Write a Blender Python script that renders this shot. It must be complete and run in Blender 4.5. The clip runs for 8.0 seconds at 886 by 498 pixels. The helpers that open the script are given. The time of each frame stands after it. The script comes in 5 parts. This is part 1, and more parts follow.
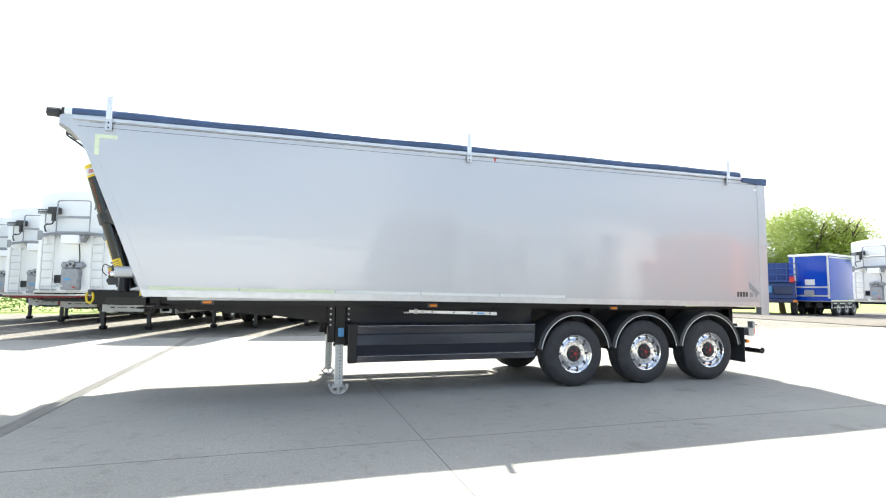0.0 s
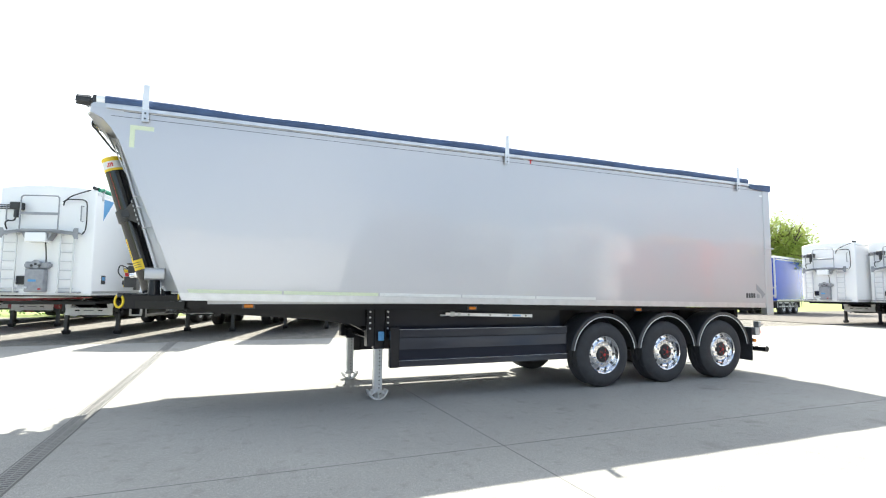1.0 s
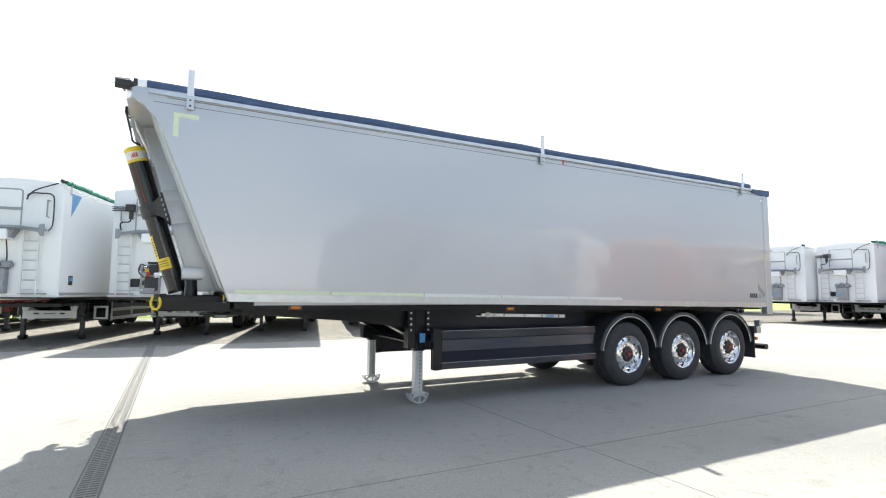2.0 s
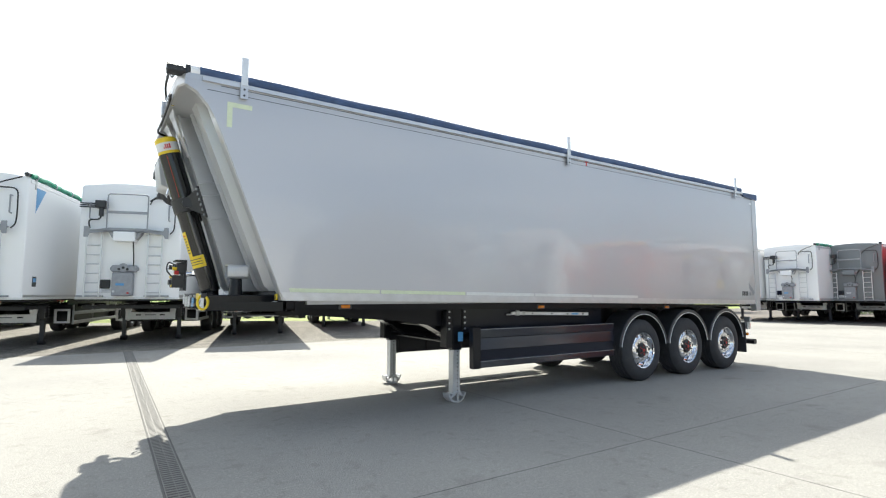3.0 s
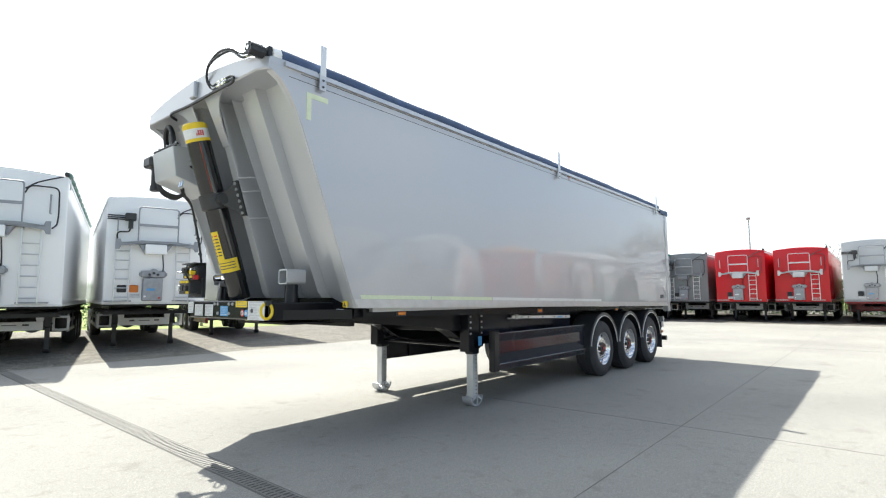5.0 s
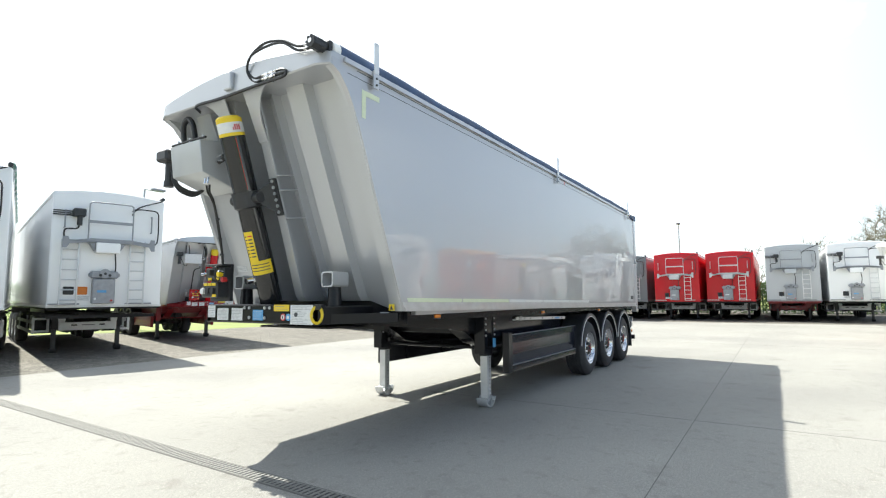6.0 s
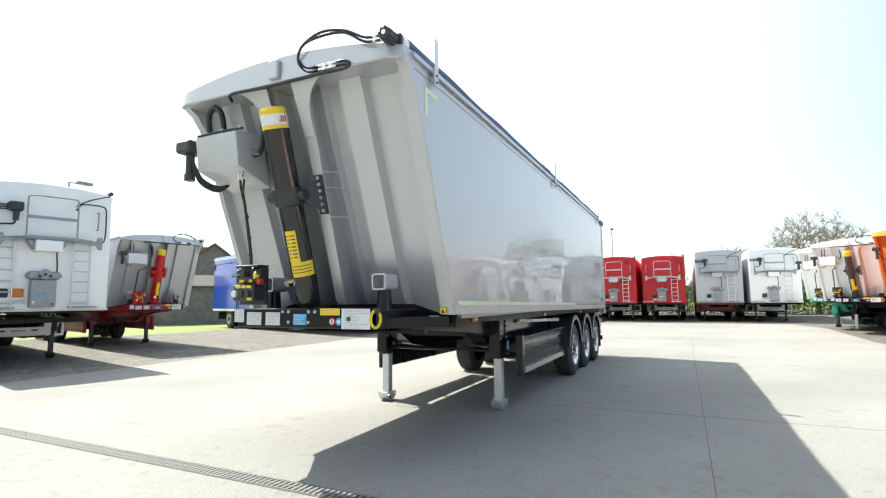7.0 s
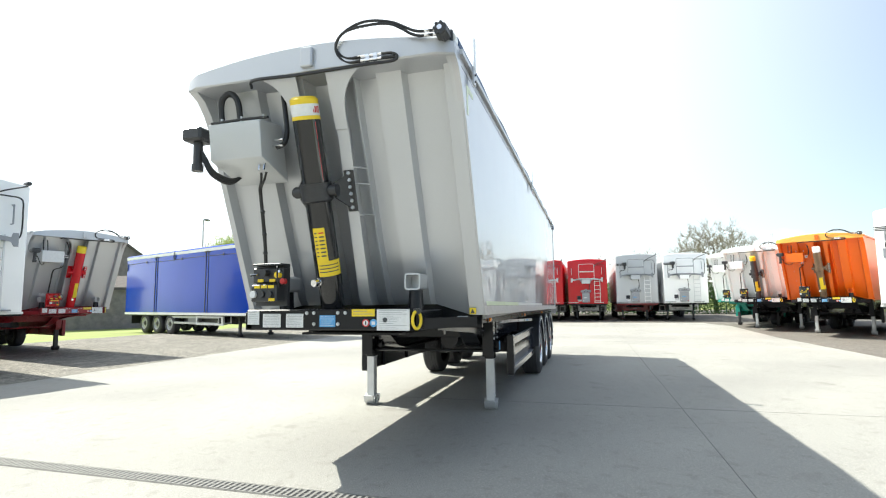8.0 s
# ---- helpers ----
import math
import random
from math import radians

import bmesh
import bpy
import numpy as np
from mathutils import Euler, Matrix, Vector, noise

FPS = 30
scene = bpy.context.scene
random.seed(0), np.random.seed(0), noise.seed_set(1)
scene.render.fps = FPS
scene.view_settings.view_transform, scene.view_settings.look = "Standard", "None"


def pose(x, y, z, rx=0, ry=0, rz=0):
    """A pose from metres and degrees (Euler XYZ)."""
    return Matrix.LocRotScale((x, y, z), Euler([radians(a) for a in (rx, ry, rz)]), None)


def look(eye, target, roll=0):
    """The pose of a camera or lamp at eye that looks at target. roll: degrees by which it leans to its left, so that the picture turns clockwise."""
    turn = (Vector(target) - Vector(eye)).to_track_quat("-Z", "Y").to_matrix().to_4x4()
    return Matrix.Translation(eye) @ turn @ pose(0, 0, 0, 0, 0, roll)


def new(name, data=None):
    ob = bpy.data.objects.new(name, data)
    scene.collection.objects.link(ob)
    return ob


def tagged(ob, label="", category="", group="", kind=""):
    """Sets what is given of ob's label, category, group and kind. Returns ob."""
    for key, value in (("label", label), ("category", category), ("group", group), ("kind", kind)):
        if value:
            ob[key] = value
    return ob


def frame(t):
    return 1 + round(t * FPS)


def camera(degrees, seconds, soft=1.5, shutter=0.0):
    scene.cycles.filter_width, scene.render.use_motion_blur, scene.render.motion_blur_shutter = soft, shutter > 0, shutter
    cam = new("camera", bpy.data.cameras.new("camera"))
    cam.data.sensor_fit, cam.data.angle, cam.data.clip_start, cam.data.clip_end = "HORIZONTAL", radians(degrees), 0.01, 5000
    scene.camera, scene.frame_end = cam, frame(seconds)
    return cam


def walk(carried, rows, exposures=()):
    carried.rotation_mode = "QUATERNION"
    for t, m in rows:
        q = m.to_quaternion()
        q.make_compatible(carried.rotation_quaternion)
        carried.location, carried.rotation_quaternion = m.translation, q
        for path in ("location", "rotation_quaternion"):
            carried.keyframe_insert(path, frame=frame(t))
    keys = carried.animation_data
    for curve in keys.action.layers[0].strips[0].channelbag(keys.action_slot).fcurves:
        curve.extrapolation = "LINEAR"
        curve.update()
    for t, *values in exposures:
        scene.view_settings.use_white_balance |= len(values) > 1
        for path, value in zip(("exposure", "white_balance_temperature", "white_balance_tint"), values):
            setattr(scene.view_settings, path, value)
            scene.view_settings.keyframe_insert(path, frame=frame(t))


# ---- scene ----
cam = camera(81.4, 8.0, soft=1.15)
PATH = [
    (0, (0.979, -0.432, 1.453), (1.562, 1.475, 1.614), 0.6),
    (0.5, (0.397, -0.171, 1.474), (1.075, 1.704, 1.635), 0.6),
    (1, (-0.170, 0.080, 1.470), (0.590, 1.922, 1.634), 0.5),
    (1.5, (-0.704, 0.405, 1.463), (0.150, 2.205, 1.630), 0.5),
    (3, (-2.225, 1.349, 1.406), (-1.120, 3.007, 1.583), 0.1),
    (3.5, (-2.656, 1.694, 1.386), (-1.437, 3.268, 1.569), 0),
    (4, (-3.071, 2.027, 1.387), (-1.749, 3.515, 1.580), -0.2),
    (4.5, (-3.524, 2.398, 1.418), (-2.089, 3.778, 1.607), -0.2),
    (6, (-4.560, 3.664, 1.470), (-2.884, 4.739, 1.658), -0.4),
    (6.5, (-4.824, 4.162, 1.486), (-3.075, 5.113, 1.674), -0.4),
    (7, (-5.034, 4.694, 1.487), (-3.230, 5.535, 1.681), -0.5),
    (7.5, (-5.224, 5.206, 1.474), (-3.376, 5.944, 1.668), -0.5),
    (8, (-5.355, 5.671, 1.482), (-3.441, 6.215, 1.680), -0.7),
]
walk(cam, [(t, look(eye, target, roll)) for t, eye, target, roll in PATH],
     exposures=[(0.0, 1.03, 6380, 7), (1.5, 0.8, 6330, 7), (3.0, 0.44, 6400, 7), (4.5, 0.43, 6380, 7), (6.0, 0.43, 6340, 5), (8.0, 0.53, 6360, 4)])

# ---- sky and sun ----
SUN = Vector((0.195, 0.825, 1.0)).normalized()
world = bpy.data.worlds.new("sky")
scene.world = world
world.use_nodes = True
wn, wl = world.node_tree.nodes, world.node_tree.links
sky = wn.new("ShaderNodeTexSky")
sky.sky_type, sky.sun_disc = "NISHITA", False
sky.sun_elevation, sky.sun_rotation = math.asin(SUN.z), math.atan2(SUN.x, SUN.y)
sky.dust_density, sky.air_density, sky.ozone_density = 1.2, 1.0, 1.2
coord = wn.new("ShaderNodeTexCoord")
cloud_map = wn.new("ShaderNodeMapping")
cloud_map.inputs["Scale"].default_value = (1.0, 1.0, 2.6)
cloud = wn.new("ShaderNodeTexNoise")
cloud.inputs["Scale"].default_value, cloud.inputs["Detail"].default_value = 2.6, 7.0
ramp = wn.new("ShaderNodeValToRGB")
ramp.color_ramp.elements[0].position, ramp.color_ramp.elements[1].position = 0.5, 0.74
ramp.color_ramp.elements[0].color = (0.03, 0.03, 0.03, 1)
veil = wn.new("ShaderNodeMixRGB")
veil.inputs["Color2"].default_value = (8.6, 8.8, 9.0, 1)
wl.new(coord.outputs["Generated"], cloud_map.inputs["Vector"])
wl.new(cloud_map.outputs["Vector"], cloud.inputs["Vector"])
wl.new(cloud.outputs["Fac"], ramp.inputs["Fac"])
# the haze thickens towards the sun and thins on the far side
toward = wn.new("ShaderNodeVectorMath")
toward.operation = "DOT_PRODUCT"
toward.inputs[1].default_value = (0.3, 0.9, 0.25)
haze = wn.new("ShaderNodeMapRange")
haze.inputs["From Min"].default_value, haze.inputs["From Max"].default_value = -0.3, 0.55
haze.inputs["To Min"].default_value, haze.inputs["To Max"].default_value = 0.0, 0.85
both = wn.new("ShaderNodeMath")
both.operation = "MAXIMUM"
wl.new(coord.outputs["Generated"], toward.inputs[0])
wl.new(toward.outputs["Value"], haze.inputs["Value"])
wl.new(haze.outputs["Result"], both.inputs[0])
wl.new(ramp.outputs["Color"], both.inputs[1])
wl.new(both.outputs[0], veil.inputs["Fac"])
wl.new(sky.outputs["Color"], veil.inputs["Color1"])
wl.new(veil.outputs["Color"], wn["Background"].inputs["Color"])
wn["Background"].inputs["Strength"].default_value = 0.135
sun = new("sun", bpy.data.lights.new("sun", "SUN"))
sun.data.energy, sun.data.angle, sun.data.color = 6.5, radians(0.55), (1.0, 0.94, 0.84)
sun.matrix_world = look(SUN * 60, (0, 0, 0))


# ---- materials ----
def mat(name, colour, rough=0.5, metal=0.0, vary=0.15, scale=6.0, bump=0.0, fine=80.0, coat=0.0, spec=0.5, second=None, random_tone=0.0, even=False, clear=0.06):
    """A surface with tone variation at two scales and fine relief."""
    m = bpy.data.materials.new(name)
    m.use_nodes = True
    n, l = m.node_tree.nodes, m.node_tree.links
    b = n["Principled BSDF"]
    b.inputs["Roughness"].default_value, b.inputs["Metallic"].default_value = rough, metal
    b.inputs["Coat Weight"].default_value, b.inputs["Coat Roughness"].default_value = coat, clear
    b.inputs["Specular IOR Level"].default_value = spec
    tc = n.new("ShaderNodeTexCoord")
    big, small = n.new("ShaderNodeTexNoise"), n.new("ShaderNodeTexNoise")
    big.inputs["Scale"].default_value, big.inputs["Detail"].default_value = scale, 6
    small.inputs["Scale"].default_value, small.inputs["Detail"].default_value = fine, 4
    for t in (big, small):
        l.new(tc.outputs["Object"], t.inputs["Vector"])
    add = n.new("ShaderNodeMath")
    add.operation = "MULTIPLY_ADD"
    add.inputs[1].default_value, add.inputs[2].default_value = 0.35, 0
    l.new(small.outputs["Fac"], add.inputs[0])
    l.new(big.outputs["Fac"], add.inputs[2])
    rmp = n.new("ShaderNodeMapRange")
    rmp.inputs["From Min"].default_value, rmp.inputs["From Max"].default_value = 0.4, 0.95
    l.new(add.outputs[0], rmp.inputs["Value"])
    mix = n.new("ShaderNodeMixRGB")
    dark = second or tuple(c * (1 - vary) for c in colour)
    light = colour if second else tuple(min(1, c * (1 + vary * 0.6)) for c in colour)
    mix.inputs["Color1"].default_value, mix.inputs["Color2"].default_value = (*dark, 1), (*light, 1)
    l.new(rmp.outputs["Result"], mix.inputs["Fac"])
    out = mix.outputs["Color"]
    if random_tone:
        info, hsv, span = n.new("ShaderNodeObjectInfo"), n.new("ShaderNodeHueSaturation"), n.new("ShaderNodeMapRange")
        span.inputs["To Min"].default_value, span.inputs["To Max"].default_value = 1 - random_tone, 1 + random_tone
        l.new(info.outputs["Random"], span.inputs["Value"])
        l.new(span.outputs["Result"], hsv.inputs["Value"])
        l.new(out, hsv.inputs["Color"])
        out = hsv.outputs["Color"]
    l.new(out, b.inputs["Base Color"])
    if even:
        big.inputs["Scale"].default_value = 0.4
    rr = n.new("ShaderNodeMapRange")
    rr.inputs["To Min"].default_value, rr.inputs["To Max"].default_value = max(0, rough * (0.97 if even else 0.85)), min(1, rough * (1.03 if even else 1.15))
    l.new(big.outputs["Fac"], rr.inputs["Value"])
    l.new(rr.outputs["Result"], b.inputs["Roughness"])
    if bump:
        bp = n.new("ShaderNodeBump")
        bp.inputs["Strength"].default_value, bp.inputs["Distance"].default_value = bump, 0.01
        l.new(small.outputs["Fac"], bp.inputs["Height"])
        l.new(bp.outputs["Normal"], b.inputs["Normal"])
    return m


M = {
    "paint": mat("silver_grey_paint", (0.52, 0.52, 0.54), 0.42, 0.55, 0.03, 1.2, coat=1.0, even=True, clear=0.02),
    "front": mat("silver_front_paint", (0.52, 0.53, 0.55), 0.33, 0.42, 0.05, 2.0, coat=0.4, even=True, clear=0.05),
    "alu": mat("brushed_aluminium", (0.62, 0.62, 0.63), 0.38, 0.85, 0.12, 8),
    "chrome": mat("polished_aluminium", (0.82, 0.82, 0.83), 0.13, 1.0, 0.06, 10),
    "leg_silver": mat("bright_zinc_leg", (0.62, 0.63, 0.64), 0.4, 0.5, 0.12, 8),
    "galv": mat("galvanised_steel", (0.5, 0.51, 0.52), 0.45, 0.7, 0.2, 14),
    "black": mat("black_chassis_paint", (0.013, 0.0135, 0.017), 0.2, 0.0, 0.25, 4, spec=0.25, even=True),
    "gloss_black": mat("glossy_black_panel", (0.02, 0.022, 0.032), 0.14, 0.0, 0.1, 4, spec=0.35, coat=0.1, even=True),
    "edge_white": mat("white_edge_trim", (0.86, 0.86, 0.85), 0.35, 0, 0.05, 20),
    "print_grey": mat("grey_print", (0.25, 0.26, 0.27), 0.5),
    "plastic": mat("black_plastic", (0.03, 0.031, 0.034), 0.4, 0, 0.3, 10),
    "rubber": mat("tyre_rubber", (0.042, 0.043, 0.047), 0.75, 0, 0.35, 9, bump=0.2),
    "hose": mat("black_hose", (0.012, 0.012, 0.013), 0.42, 0, 0.2, 20),
    "blue_tarp": mat("blue_tarpaulin", (0.05, 0.09, 0.19), 0.55, 0, 0.35, 5, bump=0.3, fine=30),
    "green_tarp": mat("green_tarpaulin", (0.03, 0.28, 0.17), 0.55, 0, 0.3, 5),
    "acrylic": mat("clear_grey_acrylic", (0.75, 0.78, 0.82), 0.2, 0.1, 0.05, 3),
    "tape": mat("yellow_green_tape", (0.7, 0.76, 0.54), 0.35, 0, 0.08, 30),
    "white_tape": mat("white_tape", (0.75, 0.76, 0.74), 0.35, 0, 0.08, 30),
    "yellow": mat("yellow_plastic", (0.8, 0.58, 0.02), 0.4, 0, 0.1, 8),
    "white": mat("white_paint", (0.9, 0.905, 0.905), 0.32, 0, 0.03, 1.5, coat=0.8, even=True, clear=0.12),
    "label_white": mat("white_label", (0.72, 0.73, 0.73), 0.45, 0, 0.1, 25),
    "label_blue": mat("blue_label", (0.1, 0.33, 0.62), 0.4, 0, 0.2, 40),
    "ink": mat("dark_print", (0.05, 0.055, 0.06), 0.5),
    "red_print": mat("red_print", (0.55, 0.03, 0.03), 0.45),
    "amber": mat("amber_lens", (0.75, 0.22, 0.01), 0.2, coat=0.6),
    "red": mat("red_paint", (0.56, 0.006, 0.014), 0.26, 0, 0.08, 1.5, coat=0.0, even=True),
    "red_chassis": mat("dark_red_chassis_paint", (0.25, 0.012, 0.02), 0.35, 0, 0.2, 4),
    "grey": mat("slate_grey_paint", (0.2, 0.215, 0.225), 0.35, 0.1, 0.08, 1.5, coat=0.3, even=True),
    "pale_grey": mat("pale_grey_paint", (0.52, 0.535, 0.55), 0.35, 0.1, 0.06, 1.5, coat=0.1, even=True),
    "orange": mat("orange_paint", (0.82, 0.14, 0.006), 0.3, 0, 0.08, 1.5, coat=0.0, even=True),
    # lighter copy of the orange: sunlight on canopy and cover put into the colour
    "sun_orange": mat("sunlit_orange_canopy", (0.9, 0.4, 0.07), 0.4, 0, 0.08, 1.5, even=True),
    "blue": mat("royal_blue_paint", (0.004, 0.055, 0.46), 0.16, 0, 0.1, 1.5, spec=0.4, coat=0.15, even=True, clear=0.04),
    "navy": mat("dark_blue_chassis_paint", (0.02, 0.03, 0.09), 0.4, 0, 0.2, 4),
    "teal": mat("teal_paint", (0.01, 0.28, 0.22), 0.4, 0, 0.2, 4),
    "steel_grey": mat("grey_steel_fittings", (0.3, 0.31, 0.33), 0.45, 0.3, 0.12, 8),
    "unit_grey": mat("grey_cast_unit", (0.33, 0.34, 0.36), 0.5, 0.3, 0.2, 10),
    "bronze": mat("worn_bronze_cylinder", (0.2, 0.13, 0.08), 0.4, 0.4, 0.3, 6),
    "ram_grey": mat("dark_grey_ram", (0.055, 0.05, 0.056), 0.4, 0.2, 0.2, 6),
    "dark_groove": mat("dark_seam_and_shade", (0.05, 0.05, 0.052), 0.6),
    "inside": mat("dark_rim_hub", (0.03, 0.03, 0.032), 0.5),
    "stone": mat("old_stone", (0.24, 0.215, 0.195), 0.9, 0, 0.35, 3, bump=0.5),
    "slate": mat("brown_roof_tiles", (0.13, 0.11, 0.1), 0.85, 0, 0.3, 5),
    "bark": mat("bark", (0.12, 0.09, 0.07), 0.9, 0, 0.4, 8, bump=0.5),
    "grass": mat("mown_grass", (0.24, 0.29, 0.075), 0.9, 0, 0.3, 0.7, bump=0.6, fine=40),
    "crane_blue": mat("faded_machine_blue", (0.02, 0.06, 0.24), 0.4, 0, 0.25, 2.0),
    "joint": mat("bitumen_joint", (0.15, 0.147, 0.138), 0.9, 0, 0.3, 4),
    "drain": mat("cast_iron_grating", (0.1, 0.1, 0.1), 0.6, 0.4, 0.4, 6),
    "grate": mat("worn_iron", (0.24, 0.235, 0.22), 0.6, 0.2, 0.3, 6),
    "fence_green": mat("green_fence_paint", (0.03, 0.09, 0.05), 0.5),
    "ladder_alu": mat("mill_aluminium_ladder", (0.66, 0.67, 0.68), 0.33, 0.75, 0.08, 6),
    "ladder_white": mat("white_ladder_paint", (0.8, 0.8, 0.79), 0.35, 0, 0.06, 6),
    "amber_sign": mat("orange_sign", (0.7, 0.2, 0.02), 0.45, 0, 0.1, 12),
    "faded_tarp": mat("faded_green_tarpaulin", (0.2, 0.34, 0.28), 0.7, 0, 0.45, 9, bump=0.6, fine=30),
    "ram_black": mat("glossy_black_ram", (0.012, 0.0125, 0.014), 0.14, 0, 0.15, 6, spec=0.45, coat=0.3, even=True),
}


def wavy(m, scale, height):
    """Very shallow waves of a large thin sheet."""
    n, l = m.node_tree.nodes, m.node_tree.links
    tc, tex, bp = n.new("ShaderNodeTexCoord"), n.new("ShaderNodeTexNoise"), n.new("ShaderNodeBump")
    tex.inputs["Scale"].default_value, tex.inputs["Detail"].default_value = scale, 1.0
    bp.inputs["Strength"].default_value, bp.inputs["Distance"].default_value = 1.0, height
    l.new(tc.outputs["Object"], tex.inputs["Vector"])
    l.new(tex.outputs["Fac"], bp.inputs["Height"])
    l.new(bp.outputs["Normal"], n["Principled BSDF"].inputs["Normal"])
    l.new(bp.outputs["Normal"], n["Principled BSDF"].inputs["Coat Normal"])


wavy(M["paint"], 1.6, 0.0045)
wavy(M["front"], 3.0, 0.003)
wavy(M["blue"], 1.2, 0.006)


def foliage(name, colour, dark):
    """Leaves that let some of the light through."""
    m = mat(name, colour, 0.6, 0, 0.4, 0.5, second=dark)
    n, l = m.node_tree.nodes, m.node_tree.links
    b = n["Principled BSDF"]
    out = next(x for x in n if x.type == "OUTPUT_MATERIAL")
    glow, mix, tone = n.new("ShaderNodeBsdfTranslucent"), n.new("ShaderNodeMixShader"), n.new("ShaderNodeHueSaturation")
    tone.inputs["Value"].default_value = 2.2
    mix.inputs["Fac"].default_value = 0.5
    l.new(b.inputs["Base Color"].links[0].from_socket, tone.inputs["Color"])
    l.new(tone.outputs["Color"], glow.inputs["Color"])
    l.new(b.outputs["BSDF"], mix.inputs[1])
    l.new(glow.outputs["BSDF"], mix.inputs[2])
    l.new(mix.outputs["Shader"], out.inputs["Surface"])
    return m


M["leaf"] = foliage("spring_leaves", (0.36, 0.4, 0.1), (0.2, 0.27, 0.06))
M["hedge"] = foliage("hedge_leaves", (0.075, 0.14, 0.032), (0.035, 0.07, 0.018))
M["bud"] = mat("budding_twigs", (0.27, 0.26, 0.17), 0.85, 0, 0.3, 0.6, second=(0.2, 0.17, 0.125))


def concrete(name):
    """Yard concrete: exposed grain, broad stains, small dark spots and pale wear."""
    m = mat(name, (0.4, 0.392, 0.363), 0.85, 0, 0.16, 0.3, bump=0.9, fine=75, second=(0.29, 0.284, 0.266), spec=0.25)
    n, l = m.node_tree.nodes, m.node_tree.links
    b = n["Principled BSDF"]
    tc = n.new("ShaderNodeTexCoord")
    out = b.inputs["Base Color"].links[0].from_socket
    for kind, scale, lo, hi, tone in (("noise", 1.7, 0.64, 0.74, (0.84, 0.83, 0.82)), ("noise", 130.0, 0.48, 0.66, (0.68, 0.68, 0.67)),
                                      ("noise", 45.0, 0.54, 0.64, (1.22, 1.21, 1.19)), ("voronoi", 2.3, 0.0, 0.03, (0.5, 0.49, 0.48)), ("noise", 7.0, 0.58, 0.7, (0.87, 0.865, 0.85)), ("noise", 0.22, 0.45, 0.62, (0.9, 0.9, 0.91))):
        tex = n.new("ShaderNodeTexNoise" if kind == "noise" else "ShaderNodeTexVoronoi")
        tex.inputs["Scale"].default_value = scale
        rmp, mix = n.new("ShaderNodeValToRGB"), n.new("ShaderNodeMixRGB")
        rmp.color_ramp.elements[0].position, rmp.color_ramp.elements[1].position = lo, hi
        if kind == "voronoi":
            rmp.color_ramp.elements[0].color, rmp.color_ramp.elements[1].color = (1, 1, 1, 1), (0, 0, 0, 1)
        mix.blend_type = "MULTIPLY"
        mix.inputs["Color2"].default_value = (*tone, 1)
        l.new(tc.outputs["Object"], tex.inputs["Vector"])
        l.new(tex.outputs["Fac"] if kind == "noise" else tex.outputs["Distance"], rmp.inputs["Fac"])
        l.new(rmp.outputs["Color"], mix.inputs["Fac"])
        l.new(out, mix.inputs["Color1"])
        out = mix.outputs["Color"]
    l.new(out, b.inputs["Base Color"])
    return m


def stones(name, light, dark, grain):
    """Loose stones: each cell has its own tone and a rounded top."""
    m = mat(name, light, 0.95, 0, 0.2, 0.5, spec=0.2)
    n, l = m.node_tree.nodes, m.node_tree.links
    b = n["Principled BSDF"]
    tc = n.new("ShaderNodeTexCoord")
    out = b.inputs["Base Color"].links[0].from_socket
    bump = n.new("ShaderNodeBump")
    bump.inputs["Strength"].default_value, bump.inputs["Distance"].default_value = 1.0, 0.02
    for scale, weight in ((grain, 0.85), (grain * 0.37, 0.4), (grain * 0.09, 0.3)):
        cell, grey, mix = n.new("ShaderNodeTexVoronoi"), n.new("ShaderNodeRGBToBW"), n.new("ShaderNodeMixRGB")
        cell.inputs["Scale"].default_value = scale
        l.new(tc.outputs["Object"], cell.inputs["Vector"])
        l.new(cell.outputs["Color"], grey.inputs["Color"])
        span = n.new("ShaderNodeMapRange")
        span.inputs["From Min"].default_value, span.inputs["From Max"].default_value = 0.25, 0.8
        span.inputs["To Max"].default_value = weight
        l.new(grey.outputs["Val"], span.inputs["Value"])
        l.new(span.outputs["Result"], mix.inputs["Fac"])
        l.new(out, mix.inputs["Color1"])
        mix.inputs["Color2"].default_value = (*dark, 1)
        out = mix.outputs["Color"]
        if scale == grain:
            l.new(cell.outputs["Distance"], bump.inputs["Height"])
    bump.invert = True
    l.new(bump.outputs["Normal"], b.inputs["Normal"])
    l.new(out, b.inputs["Base Color"])
    return m


M["gravel"] = stones("grey_gravel", (0.42, 0.395, 0.345), (0.1, 0.095, 0.085), 34.0)
M["asphalt"] = stones("worn_hardstanding", (0.24, 0.222, 0.198), (0.12, 0.11, 0.1), 22.0)
M["concrete"] = concrete("yard_concrete")


# ---- mesh tools ----
def box(bm, x0, x1, y0, y1, z0, z1, bevel=0.0, seg=1):
    m = Matrix.Translation(((x0 + x1) / 2, (y0 + y1) / 2, (z0 + z1) / 2)) @ Matrix.Diagonal((abs(x1 - x0), abs(y1 - y0), abs(z1 - z0), 1))
    vs = bmesh.ops.create_cube(bm, size=1, matrix=m)["verts"]
    if bevel:
        es = list({e for v in vs for e in v.link_edges})
        bmesh.ops.bevel(bm, geom=es, offset=bevel, segments=seg, affect="EDGES", profile=0.5)
    return bm


